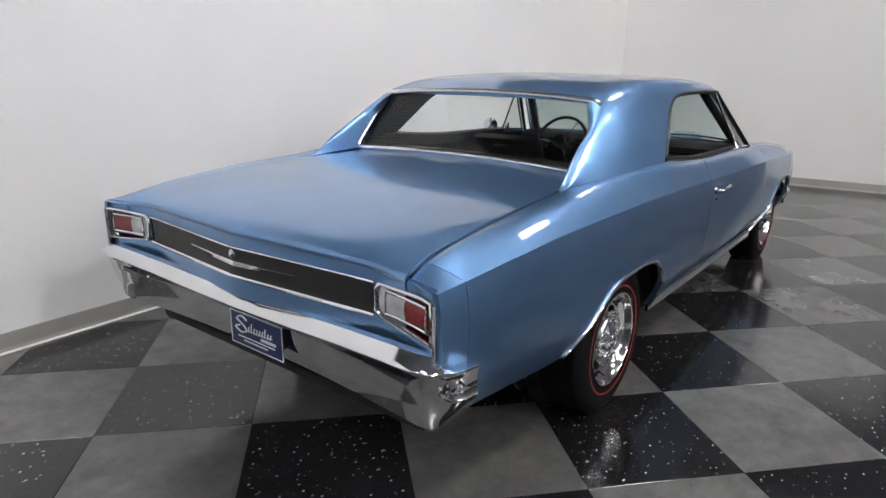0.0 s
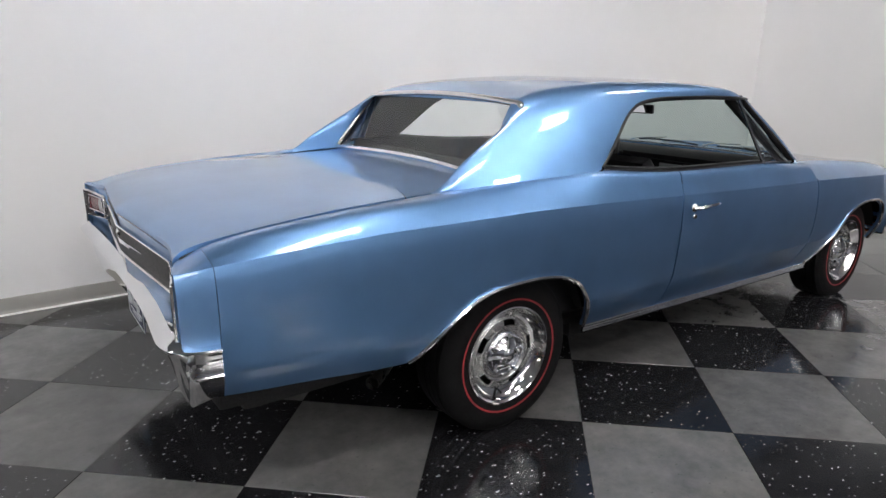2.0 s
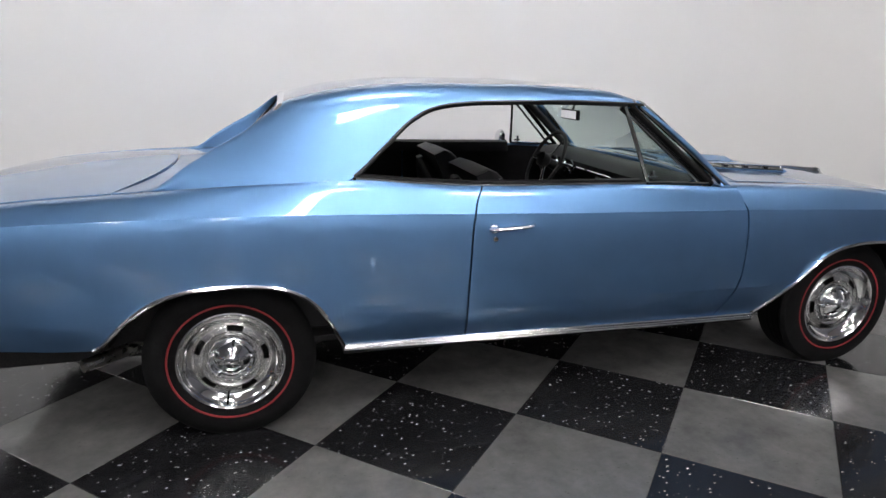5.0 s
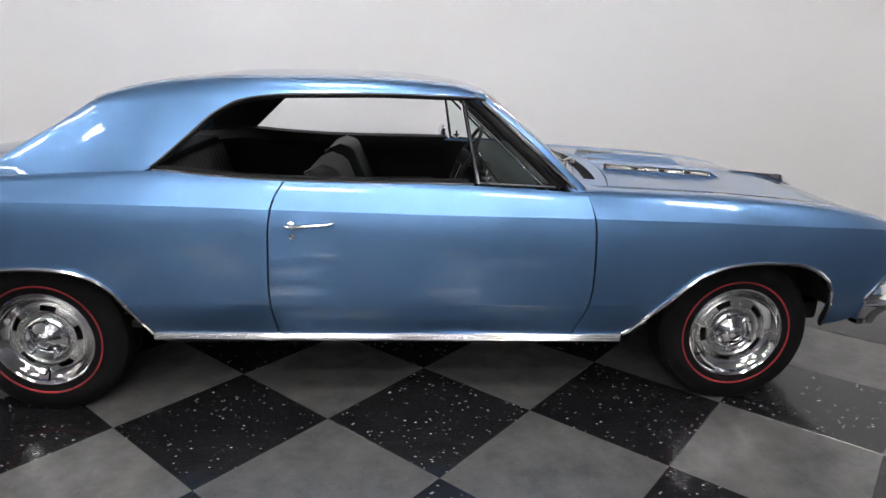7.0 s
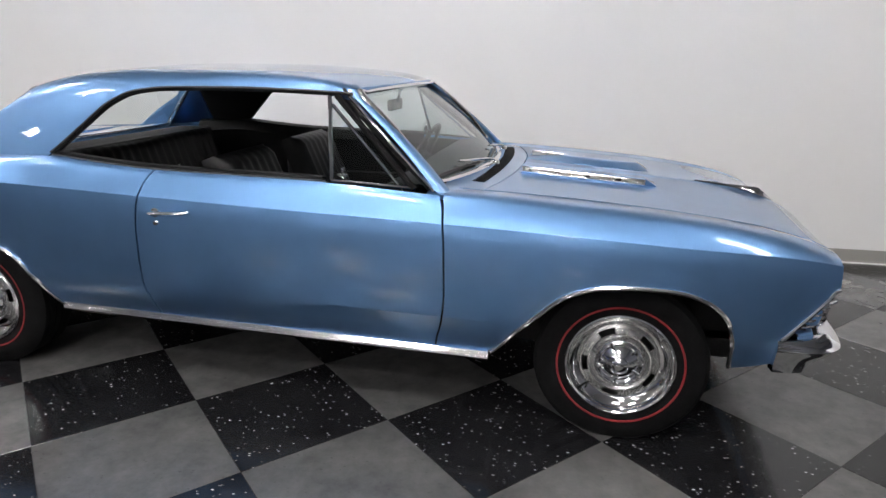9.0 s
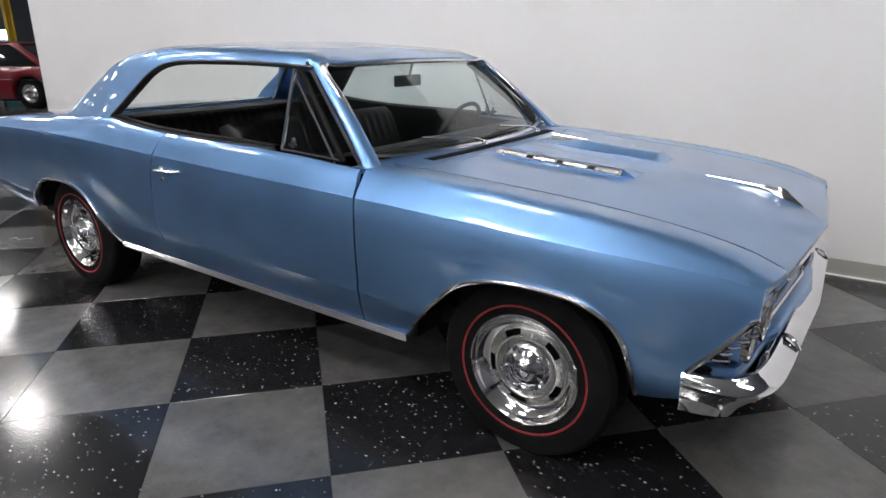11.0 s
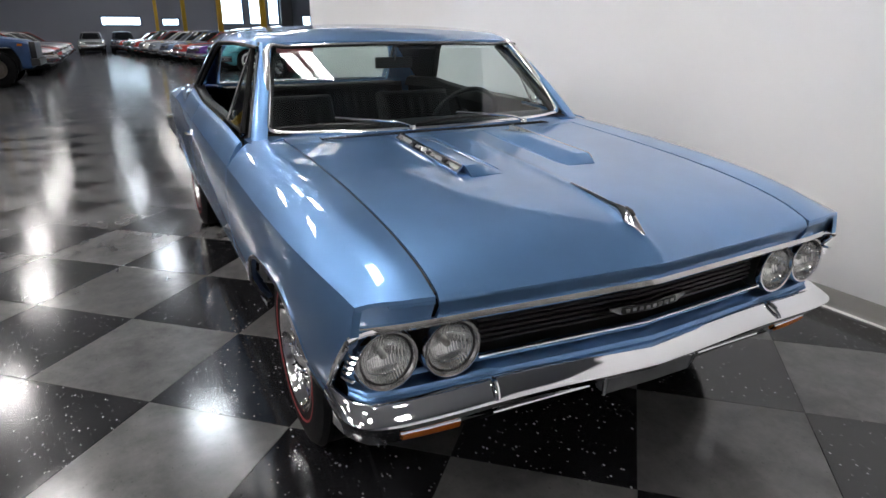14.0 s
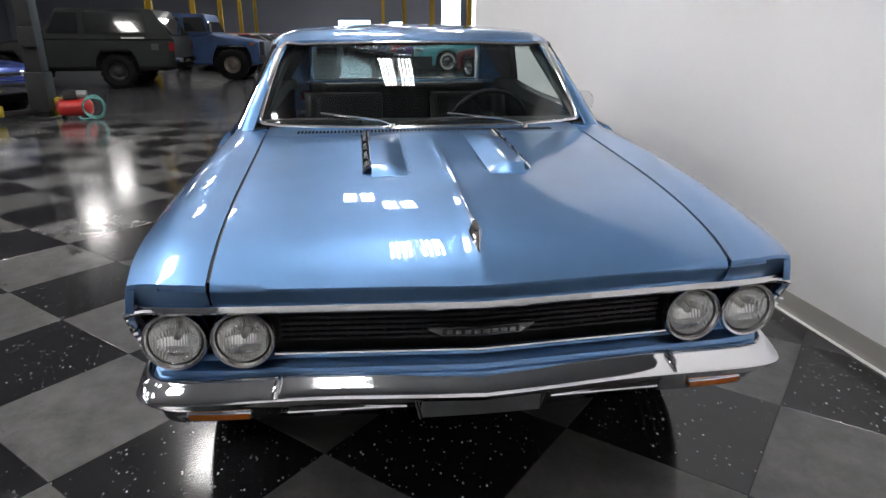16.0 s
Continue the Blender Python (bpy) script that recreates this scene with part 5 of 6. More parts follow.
part("mirror_stem", tube([(0.345, -0.015, 1.225), (0.37, -0.015, 1.305)], 0.007, 8), CHROME, rm)
part("mirror_face", boxed(0.3225, 0.3245, -0.108, 0.078, 1.191, 1.234), MIRROR, rm)

# ---- cabin ----
part("cabin_floor", boxed(-1.30, 0.90, -0.80, 0.80, 0.345, 0.37), CARPET, car)
part("headliner", sheet([[Vector((x, t * (KY(x) - 0.035), lerp(ROOF_C(x), KZ(x), t * t) - 0.03)) for t in np.linspace(-1, 1, 15)] for x in np.linspace(0.33, -1.19, 24)]), HEADLINER, car)
part("parcel_shelf", boxed(-1.356, -1.12, -0.635, 0.635, 0.960, 1.000, 0.006), SHELFCLOTH, car)


def cushion(place, w, d, h, tilt, ribs=9):
    """A pleated vinyl pad: w across, d tall or deep, h thick, tilted about y."""
    rows = []
    for i in range(17):
        u = i / 16
        row = []
        for j in range(ribs * 4 + 1):
            v = j / (ribs * 4)
            edge = min(1, min(v, 1 - v) / 0.08) ** 0.5 * min(1, min(u, 1 - u) / 0.10) ** 0.5
            pleat = 0.008 * abs(math.sin(math.pi * v * ribs)) * (1 if 0.12 < u < 0.88 else 0.25)
            y = (v - 0.5) * w
            row.append((u * d, y, h * (0.55 + 0.45 * edge) + pleat))
        rows.append(row)
    bm = bmesh.new()
    top = [[Vector(p) for p in r] for r in rows]
    add_grid(bm, top)
    bot = [[Vector((p.x, p.y, 0)) for p in r] for r in top]
    add_grid(bm, bot)
    bm.verts.ensure_lookup_table()
    nu, nv = len(top), len(top[0])
    off = nu * nv
    v = bm.verts
    for i in range(nu - 1):
        for j in (0, nv - 1):
            a, b = i * nv + j, (i + 1) * nv + j
            bm.faces.new((v[a], v[b], v[off + b], v[off + a]))
    for j in range(nv - 1):
        for i in (0, nu - 1):
            a, b = i * nv + j, i * nv + j + 1
            bm.faces.new((v[a], v[b], v[off + b], v[off + a]))
    bm.transform(place @ pose(0, 0, 0, 0, tilt, 0))
    return bm


for y in (-0.385, 0.385):
    seat = part("bucket_seat", cushion(pose(-0.24, y, 0.50), 0.50, 0.50, 0.13, -6), VINYL, car, "black pleated vinyl bucket seat", 60)
    part("seat_back", cushion(pose(-0.395, y, 0.985), 0.47, 0.52, 0.115, 68, 7), VINYL, seat, "", 60)
    part("seat_shell", tube(spline([(-0.43, y, 0.95), (-0.35, y, 0.75), (-0.27, y, 0.56)], 4), [0.05, 0.10, 0.14, 0.17, 0.19, 0.20, 0.20, 0.20, 0.19], 16, flat=0.35, up=(1, 0, 0)), VINYL, seat)
rear = part("rear_bench", cushion(pose(-1.10, 0, 0.50), 1.30, 0.50, 0.14, -4, 18), VINYL, car, "black pleated vinyl rear bench", 60)
part("bench_back", cushion(pose(-1.215, 0, 0.985), 1.30, 0.46, 0.12, 73, 20), VINYL, rear, "", 60)
part("console", boxed(-0.42, 0.35, -0.10, 0.10, 0.37, 0.60, 0.03), VINYL, car)

dash_rows = [[Vector((x, y, z)) for x, z in ((0.74, 0.950), (0.62, 0.962), (0.52, 0.955), (0.475, 0.925), (0.48, 0.86), (0.51, 0.80), (0.56, 0.70), (0.66, 0.66))] for y in np.linspace(-0.77, 0.77, 15)]
dash = part("dashboard", sheet(dash_rows), VINYL, car, "black padded dashboard", 60)
part("dash_strip", tube([(0.474, y, 0.895) for y in np.linspace(-0.74, 0.74, 8)], 0.005, 6), CHROME, dash)
for y in (0.22, 0.33, 0.44, 0.55):
    part("gauge", revolve([(0.0, -0.002), (0.036, -0.002), (0.040, -0.008), (0.042, 0.004)], Matrix.Translation((0.476, y, 0.885)) @ pose(0, 0, 0, 0, 0, -90), 24), CHROME, dash, "round gauge with a bright rim")
part("glovebox_strip", boxed(0.470, 0.476, -0.66, -0.10, 0.84, 0.875, 0.002), GREYMETAL, dash)
wheel_m = Matrix.Translation((0.375, 0.372, 0.905)) @ pose(0, 0, 0, 0, -62, 0)
sw = part("steering_wheel", tube([wheel_m @ Vector((0.195 * math.cos(a), 0.195 * math.sin(a), 0)) for a in np.linspace(0, math.tau, 48, endpoint=False)], 0.0115, 8, closed=True), BLACK, car, "thin-rimmed black steering wheel")
for a in (90, 210, 330):
    c = Vector((math.cos(radians(a)), math.sin(radians(a)), 0))
    part("spoke", tube([wheel_m @ (c * 0.04), wheel_m @ (c * 0.19)], 0.010, 6, flat=0.4), POLISHED, sw)
part("hub", revolve([(0.0, -0.02), (0.03, -0.018), (0.045, 0.0), (0.045, 0.04)], wheel_m @ pose(0, 0, 0, 90, 0, 0), 24), BLACK, sw)
part("column", tube([wheel_m @ Vector((0, 0, -0.02)), wheel_m @ Vector((0, 0, -0.30))], 0.03, 12), BLACK, sw)


# ---- far hall: windows, columns, parked cars, workshop corner ----
DAY = glow("daylight_beyond", (0.70, 0.88, 1.0), 4.8)
YELLOW = plain("yellow_column_paint", (0.50, 0.33, 0.02), 0.5)
NAVYFRAME = plain("blue_window_frame", (0.05, 0.15, 0.34), 0.5)
WESTWALL = wall_paint("blue_grey_end_wall", (0.30, 0.315, 0.37), 0.7)
PIER = wall_paint("dark_concrete_pier", (0.10, 0.10, 0.105), 0.7)
CHARCOAL = plain("charcoal_paint", (0.035, 0.038, 0.04), 0.4, coat=0.4)
DARKGLASS = plain("dark_car_glass", (0.010, 0.012, 0.013), 0.06, coat=0.6, grain=0)
WHITEWALL = plain("whitewall_rubber", (0.65, 0.64, 0.61), 0.6)

WX = HALL[0]
windows = [(6.5, 8.2, 1.85, 6.2), (8.6, 9.9, 1.85, 6.2), (10.05, 10.95, 1.85, 6.2), (12.75, 13.5, 1.75, 2.55), (13.6, 14.4, 1.85, 6.2), (14.55, 15.2, 1.85, 6.2), (17.6, 19.4, 1.75, 2.6), (-1.75, 0.9, 1.75, 2.42), (2.27, 3.5, 1.75, 2.30)]
cuts_y = sorted({HALL[2], HALL[3]} | {v for w in windows for v in w[:2]})
bm = bmesh.new()
for y0, y1 in zip(cuts_y, cuts_y[1:]):
    z = -0.2
    for w in windows:
        if w[0] <= y0 and y1 <= w[1]:
            box(bm, WX - 0.3, WX, y0, y1, z, w[2])
            z = w[3]
    box(bm, WX - 0.3, WX, y0, y1, z, HALL[4])
structure("wall_west", bm, WESTWALL, "dark grey hall end wall with bright openings", "wall")
structure("backdrop", boxed(WX - 1.2, WX - 1.15, HALL[2], HALL[3], -0.2, HALL[4]), DAY, "bright daylight beyond the openings", "backdrop")
for n, (y0, y1, z0, z1) in enumerate(windows):
    w = tagged(new("window_%d" % (n + 1)), "bright opening with a blue frame", "window", "", "structure")
    for a, b, c, d in ((y0, y0 + 0.08, z0, z1), (y1 - 0.08, y1, z0, z1), (y0, y1, z0, z0 + 0.08), (y0, y1, z1 - 0.08, z1)):
        part("window_frame", boxed(WX - 0.12, WX + 0.03, a, b, c, d), NAVYFRAME, w)
    if z1 > 4:
        part("mullion", boxed(WX - 0.1, WX + 0.02, y0, y1, 3.4, 3.46), NAVYFRAME, w)


for n, (y0, y1) in enumerate(((11.0, 11.9), (15.3, 16.2))):
    structure("pier_%d" % (n + 1), boxed(WX + 0.002, WX + 0.5, y0, y1, -0.006, HALL[4] - 0.01), PIER, "dark concrete pier between the tall windows", "pier")


def column(x, y):
    c = thing("steel_column", "yellow painted steel column", "column", "hall columns", pose(x, y, 0))
    bm = bmesh.new()
    box(bm, -0.12, 0.12, -0.11, -0.09, 0, HALL[4])
    box(bm, -0.12, 0.12, 0.09, 0.11, 0, HALL[4])
    box(bm, -0.012, 0.012, -0.09, 0.09, 0, HALL[4])
    part("beam", bm, YELLOW, c)
    part("base_plate", boxed(-0.2, 0.2, -0.2, 0.2, 0, 0.03), GREYMETAL, c)
    return c


col = column(-28.0, -7.6)
for x, y in ((-34.2, -7.6), (-40.5, -7.6), (-47.0, -7.6), (-47.0, 1.75), (-38.0, 2.7), (-30.0, 3.53), (-26.0, 4.75), (-24.0, 8.4), (-21.5, -7.6)):
    copy_thing(col, pose(x, y, 0))


def ring(x0, x1, hw, z, n=32, p=0.45):
    """A rounded outline in plan."""
    out = []
    for k in range(n):
        a = math.tau * (k + 0.5) / n
        c, d = math.cos(a), math.sin(a)
        out.append(Vector(((x0 + x1) / 2 + (x1 - x0) / 2 * math.copysign(abs(c) ** p, c), hw * math.copysign(abs(d) ** p, d), z)))
    return out


CREAMTOP = plain("cream_soft_top", (0.55, 0.53, 0.46), 0.7)
REDSEAT = plain("red_vinyl_seat", (0.30, 0.02, 0.02), 0.4)
CARGLASS = glass("parked_car_glass", (0.70, 0.78, 0.78))


def hall_car(label, colour, at, L=5.0, W=1.85, H=1.42, belt=0.90, hood=0.85, boot=0.90, cabin=(-1.55, -0.85, 0.35, 1.0), wheel_r=0.33, wheels=(-1.4, 1.5), clear=0.24, whitewall=False, group="parked show cars", metal_amt=0.15, open_top=False, stripe=None, bulge=0.0):
    """A parked vehicle, nose along +x: rounded body with wheel arches, glass cabin, chrome and lamps."""
    t = thing("parked_car", label, "car", group, at)
    mat = paint("parked_paint", colour, metal_amt, 0.3, 0.05)
    hw = W / 2
    top = smooth_curve((-L / 2, boot - 0.20), (-L / 2 + 0.06, boot - 0.06), (-L / 2 + 0.25, boot), (max(cabin[0] - 0.1, -L / 2 + 0.4), belt + 0.02), (cabin[3] + 0.1, belt), (L / 2 - 0.45, hood), (L / 2 - 0.12, hood - 0.05), (L / 2, hood - 0.22))
    wid = smooth_curve((-L / 2, hw * 0.80), (-L / 2 + 0.12, hw * 0.93), (-L / 2 + 0.5, hw * 0.985), (0, hw), (L / 2 - 0.5, hw * 0.98), (L / 2 - 0.12, hw * 0.92), (L / 2, hw * 0.80))

    def low(x):
        z = clear + 0.16 * max(0.0, (abs(x) - L / 2 + 0.35) / 0.35)
        for wx in wheels:
            d = abs(x - wx) / (wheel_r * 1.22)
            if d < 1:
                z = max(z, wheel_r + wheel_r * 1.10 * math.sqrt(1 - d * d))
        return z

    xs = sorted(set(np.round(np.linspace(-L / 2, L / 2, 56), 3)) | {round(wx + k * wheel_r * 1.22, 3) for wx in wheels for k in (-1, -0.97, -0.9, -0.75, -0.5, 0.5, 0.75, 0.9, 0.97, 1)} | {-L / 2 + 0.03, L / 2 - 0.03})
    rows = []
    for x in xs:
        z0, z1, w = low(x), top(x), wid(x)
        z0 = min(z0, z1 - 0.06)
        flare = sum(math.exp(-(((x - wx) / 0.42) ** 2)) for wx in wheels)
        w += 0.03 * bulge * flare
        dip = 0.05 * bulge * (x > cabin[3]) + 0.012
        cabin_in = cabin[0] < x < cabin[3] and open_top
        half = [(w * 0.90, z0), (w * 0.965, lerp(z0, z1, 0.10)), (w, lerp(z0, z1, 0.32)), (w * 0.998, lerp(z0, z1, 0.55)), (w * 0.985, lerp(z0, z1, 0.74)), (w * 0.955, lerp(z0, z1, 0.88)), (w * 0.915, lerp(z0, z1, 0.965)), (w * 0.86, z1), (w * 0.80, z1 - dip), (w * 0.60, z1 - (0.30 if cabin_in else dip * 0.6)), (w * 0.30, z1 + 0.012 - (0.32 if cabin_in else 0)), (0, z1 + 0.022 - (0.34 if cabin_in else 0))]
        rows.append([Vector((x, -y, z)) for y, z in half] + [Vector((x, y, z)) for y, z in half[-2::-1]])
    bm = bmesh.new()
    vs = add_grid(bm, rows)
    bm.faces.new(vs[0]), bm.faces.new(vs[-1])
    part("body", bm, mat, t, "", 35)
    part("underside", boxed(-L / 2 + 0.3, L / 2 - 0.3, -hw * 0.72, hw * 0.72, clear - 0.05, belt - 0.36), DARK, t)
    a, b, c, d = cabin
    lo_w, hi_w = hw * 0.87, hw * 0.69
    if open_top:
        ws = [[Vector((lerp(d + 0.05, c + 0.08, v) - 0.10 * q * q, q * lerp(lo_w, hi_w, v), lerp(belt - 0.01, H, v))) for q in np.linspace(-1, 1, 9)] for v in np.linspace(0, 1, 5)]
        pane = part("windscreen", sheet(ws), CARGLASS, t, "curved clear windscreen")
        part("screen_frame", tube(ws[0] + [r[-1] for r in ws[1:-1]] + ws[-1][::-1] + [r[0] for r in ws[-2:0:-1]], 0.018, 6, closed=True), CHROME, t, "chrome windscreen frame")
        for x in (-0.25, -1.05):
            part("seat", boxed(x - 0.12, x + 0.10, -hw * 0.68, hw * 0.68, belt - 0.30, belt + 0.10, 0.05), REDSEAT, t, "red vinyl bench seat")
        rows = [[Vector((lerp(a - 0.25, a + 0.35, u), q * hw * 0.78, belt + 0.02 + 0.12 * math.sin(math.pi * u) ** 0.6 * (1 - 0.25 * q * q))) for q in np.linspace(-1, 1, 9)] for u in np.linspace(0, 1, 8)]
        part("folded_top", sheet(rows, 0.05, lambda co: (0, 0, -1)), CREAMTOP, t, "folded cream soft top")
        part("steering_wheel", tube([(0.28 + 0.06 * math.cos(q), 0.4 + 0.19 * math.sin(q), belt + 0.04 + 0.18 * math.cos(q)) for q in np.linspace(0, math.tau, 20, endpoint=False)], 0.012, 6, closed=True), CREAMTOP, t)
    else:
        rings = []
        for q in np.linspace(0, 1, 6):
            g = math.sin(math.pi * q) * 0.02
            rings.append(ring(lerp(a, b, q) - g, lerp(d, c, q) + g, lerp(lo_w, hi_w, q) + g * 0.7, lerp(belt - 0.01, H - 0.075, q), 32, lerp(0.34, 0.42, q)))
        bm = bmesh.new()
        add_grid(bm, rings, closed_v=True)
        part("glasshouse", bm, DARKGLASS, t, "dark window glass")
        cap = [ring(b - 0.035, c + 0.035, hi_w + 0.025, H - 0.088, 32, 0.42), ring(b - 0.03, c + 0.03, hi_w + 0.02, H - 0.062, 32, 0.42), ring(b + 0.06, c - 0.06, hi_w - 0.07, H - 0.026, 32, 0.45), ring(b + 0.22, c - 0.22, hi_w - 0.25, H - 0.006, 32, 0.6), ring(b + 0.45, c - 0.45, 0.03, H, 32, 0.8)]
        bm = bmesh.new()
        vs = add_grid(bm, cap, closed_v=True)
        bm.faces.new(vs[-1])
        part("roof", bm, mat, t)
        for k, r in ((2, 0.026), (29, 0.026), (12, 0.075), (19, 0.075), (13, 0.06), (18, 0.06), (7, 0.018), (24, 0.018)):
            part("pillar", tube([rg[k] for rg in rings], r, 8, flat=0.5, up=(0, 1, 0)), mat, t)
        part("belt_trim", tube([p + Vector((0, 0, 0.012)) for p in rings[0]], 0.011, 5, closed=True), CHROME, t)
    for s in (-1, 1):
        part("side_strip", tube([(x, s * (wid(x) + 0.004 + 0.03 * bulge * sum(math.exp(-(((x - wx) / 0.42) ** 2)) for wx in wheels)), lerp(clear, belt, 0.62)) for x in np.linspace(-L / 2 + 0.2, L / 2 - 0.25, 22)], 0.011, 5), CHROME, t, "thin chrome side strip")
        if stripe:
            rows = [[Vector((x, s * (wid(x) + 0.003), lerp(clear, belt, v))) for v in (0.66, 0.74)] for x in np.linspace(-L / 2 + 0.4, 1.2, 14)]
            part("side_flash", sheet(rows, 0.01, lambda co, s=s: (0, -s, 0)), stripe, t, "dark side flash")
        for wx in wheels:
            m = Matrix.Translation((wx, s * (hw - 0.12), wheel_r)) @ (Matrix.Identity(4) if s < 0 else pose(0, 0, 0, 0, 0, 180))
            w = part("wheel", revolve([(wheel_r * 0.6, -0.09), (wheel_r * 0.7, -0.102), (wheel_r * 0.82, -0.106), (wheel_r * 0.93, -0.094), (wheel_r, -0.06), (wheel_r, 0.07)], m, 32), RUBBER, t, "", 50)
            part("rim", revolve([(wheel_r * 0.61, -0.094), (wheel_r * 0.56, -0.09), (wheel_r * 0.50, -0.06), (wheel_r * 0.42, -0.05), (wheel_r * 0.34, -0.075), (wheel_r * 0.2, -0.092), (0, -0.10)], m, 24), POLISHED, w)
            part("wheel_well", revolve([(wheel_r * 1.2, -0.02), (wheel_r * 1.2, 0.16), (0, 0.16)], m, 20), DARK, t)
            if whitewall:
                part("whitewall", revolve([(wheel_r * 0.63, -0.0965), (wheel_r * 0.72, -0.1055), (wheel_r * 0.82, -0.1085)], m, 32), WHITEWALL, w)
        for off in (0.0, 0.20):
            m = Matrix.Translation((L / 2 - 0.045 - 0.02 * (off == 0), s * (hw * 0.74 - off), hood - 0.20)) @ pose(0, 0, 0, 0, 0, 90)
            lamp = part("headlamp", revolve([(0.095, 0.05), (0.095, -0.02), (0.080, -0.028)], m, 18), CHROME, t)
            part("lamp_glass", revolve([(0.080, -0.026), (0.05, -0.038), (0, -0.043)], m, 18), HEADGLASS, lamp)
        part("tail_lamp", boxed(-L / 2 - 0.01, -L / 2 + 0.03, s * hw * 0.6 - 0.1, s * hw * 0.6 + 0.1, boot - 0.32, boot - 0.22, 0.01), REDLENS, t)
    for e in (-1, 1):
        path = [(e * (L / 2 - 0.30), -hw * 1.0, clear + 0.22), (e * (L / 2 - 0.05), -hw * 0.93, clear + 0.22), (e * (L / 2 + 0.06), -hw * 0.6, clear + 0.22), (e * (L / 2 + 0.09), 0, clear + 0.22), (e * (L / 2 + 0.06), hw * 0.6, clear + 0.22), (e * (L / 2 - 0.05), hw * 0.93, clear + 0.22), (e * (L / 2 - 0.30), hw * 1.0, clear + 0.22)]
        part("bumper", tube(spline(path, 4), 0.055, 8, flat=1.7), CHROME, t, "chrome bumper")
    g = part("grille", boxed(L / 2 - 0.06, L / 2 - 0.005, -hw * 0.46, hw * 0.46, hood - 0.34, hood - 0.13, 0.01), BLACK, t)
    for k in range(4):
        part("grille_bar", tube([(L / 2 + 0.004, y, hood - 0.325 + 0.06 * k) for y in np.linspace(-hw * 0.47, hw * 0.47, 3)], 0.012, 5), CHROME, g)
    return t


def nose_at(x, y, heading, L):
    """Stands a car with its nose at a place, heading in degrees from +x."""
    a = radians(heading)
    return pose(x - math.cos(a) * L / 2, y - math.sin(a) * L / 2, 0, 0, 0, heading)


hall_car("turquoise 1950s convertible with whitewall tyres and folded top", (0.10, 0.40, 0.46), pose(-21.9, 4.6, 0, 0, 0, 280), 5.4, 1.95, 1.36, 0.95, 0.92, 0.95, (-1.2, -0.5, 0.5, 0.95), 0.36, (-1.6, 1.75), 0.22, True, open_top=True, stripe=BLACK)
hall_car("glossy maroon custom coupe beside the booth wall", (0.15, 0.006, 0.014), pose(-15.6, 4.55, 0, 0, 0, 207), 4.5, 1.85, 1.50, 0.92, 0.86, 0.86, (-1.75, -0.85, 0.55, 1.0), 0.34, (-1.35, 1.4), 0.20, bulge=1.5)
hall_car("metallic purple custom coupe with chrome bumper", (0.085, 0.02, 0.19), pose(-24.7, 3.9, 0, 0, 0, 280), 4.9, 1.85, 1.40, metal_amt=0.4)
right_row = [((0.42, 0.03, 0.025), "bright red hardtop in the parked row"), ((0.10, 0.16, 0.28), "dusky blue saloon in the parked row"), ((0.30, 0.34, 0.40), "silver blue coupe in the parked row"), ((0.55, 0.55, 0.53), "off-white coupe in the parked row"), ((0.40, 0.03, 0.025), "red coupe in the parked row"), ((0.05, 0.09, 0.05), "dark green saloon in the parked row"), ((0.45, 0.05, 0.03), "scarlet hardtop in the parked row")]
for k, (c, lab) in enumerate(right_row):
    hall_car(lab, c, nose_at(-27.4 - 2.85 * k, 1.2 - 0.36 * k, 278, 4.9), 4.9, 1.85, 1.38 + 0.03 * (k % 3))
left_row = [((0.60, 0.60, 0.60), "white coupe with red stripes in the parked row"), ((0.45, 0.04, 0.03), "red and white hardtop in the parked row"), ((0.62, 0.61, 0.58), "cream coupe in the parked row"), ((0.30, 0.31, 0.33), "silver saloon in the parked row"), ((0.5, 0.5, 0.5), "pale grey coupe in the parked row"), ((0.32, 0.05, 0.04), "dark red coupe in the parked row")]
for k, (c, lab) in enumerate(left_row):
    hall_car(lab, c, nose_at(-21.8 - 2.9 * k, -3.3 - 0.03 * k, 62, 4.8), 4.8, 1.82, 1.36 + 0.03 * (k % 2))
hall_car("pale saloon parked across the far end", (0.42, 0.43, 0.44), nose_at(-45.2, -2.45, 1, 4.3), 4.3, 1.62, 1.38)
hall_car("dark blue saloon parked across the far end", (0.02, 0.03, 0.07), nose_at(-45.2, -0.55, 0, 4.3), 4.3, 1.6, 1.38)


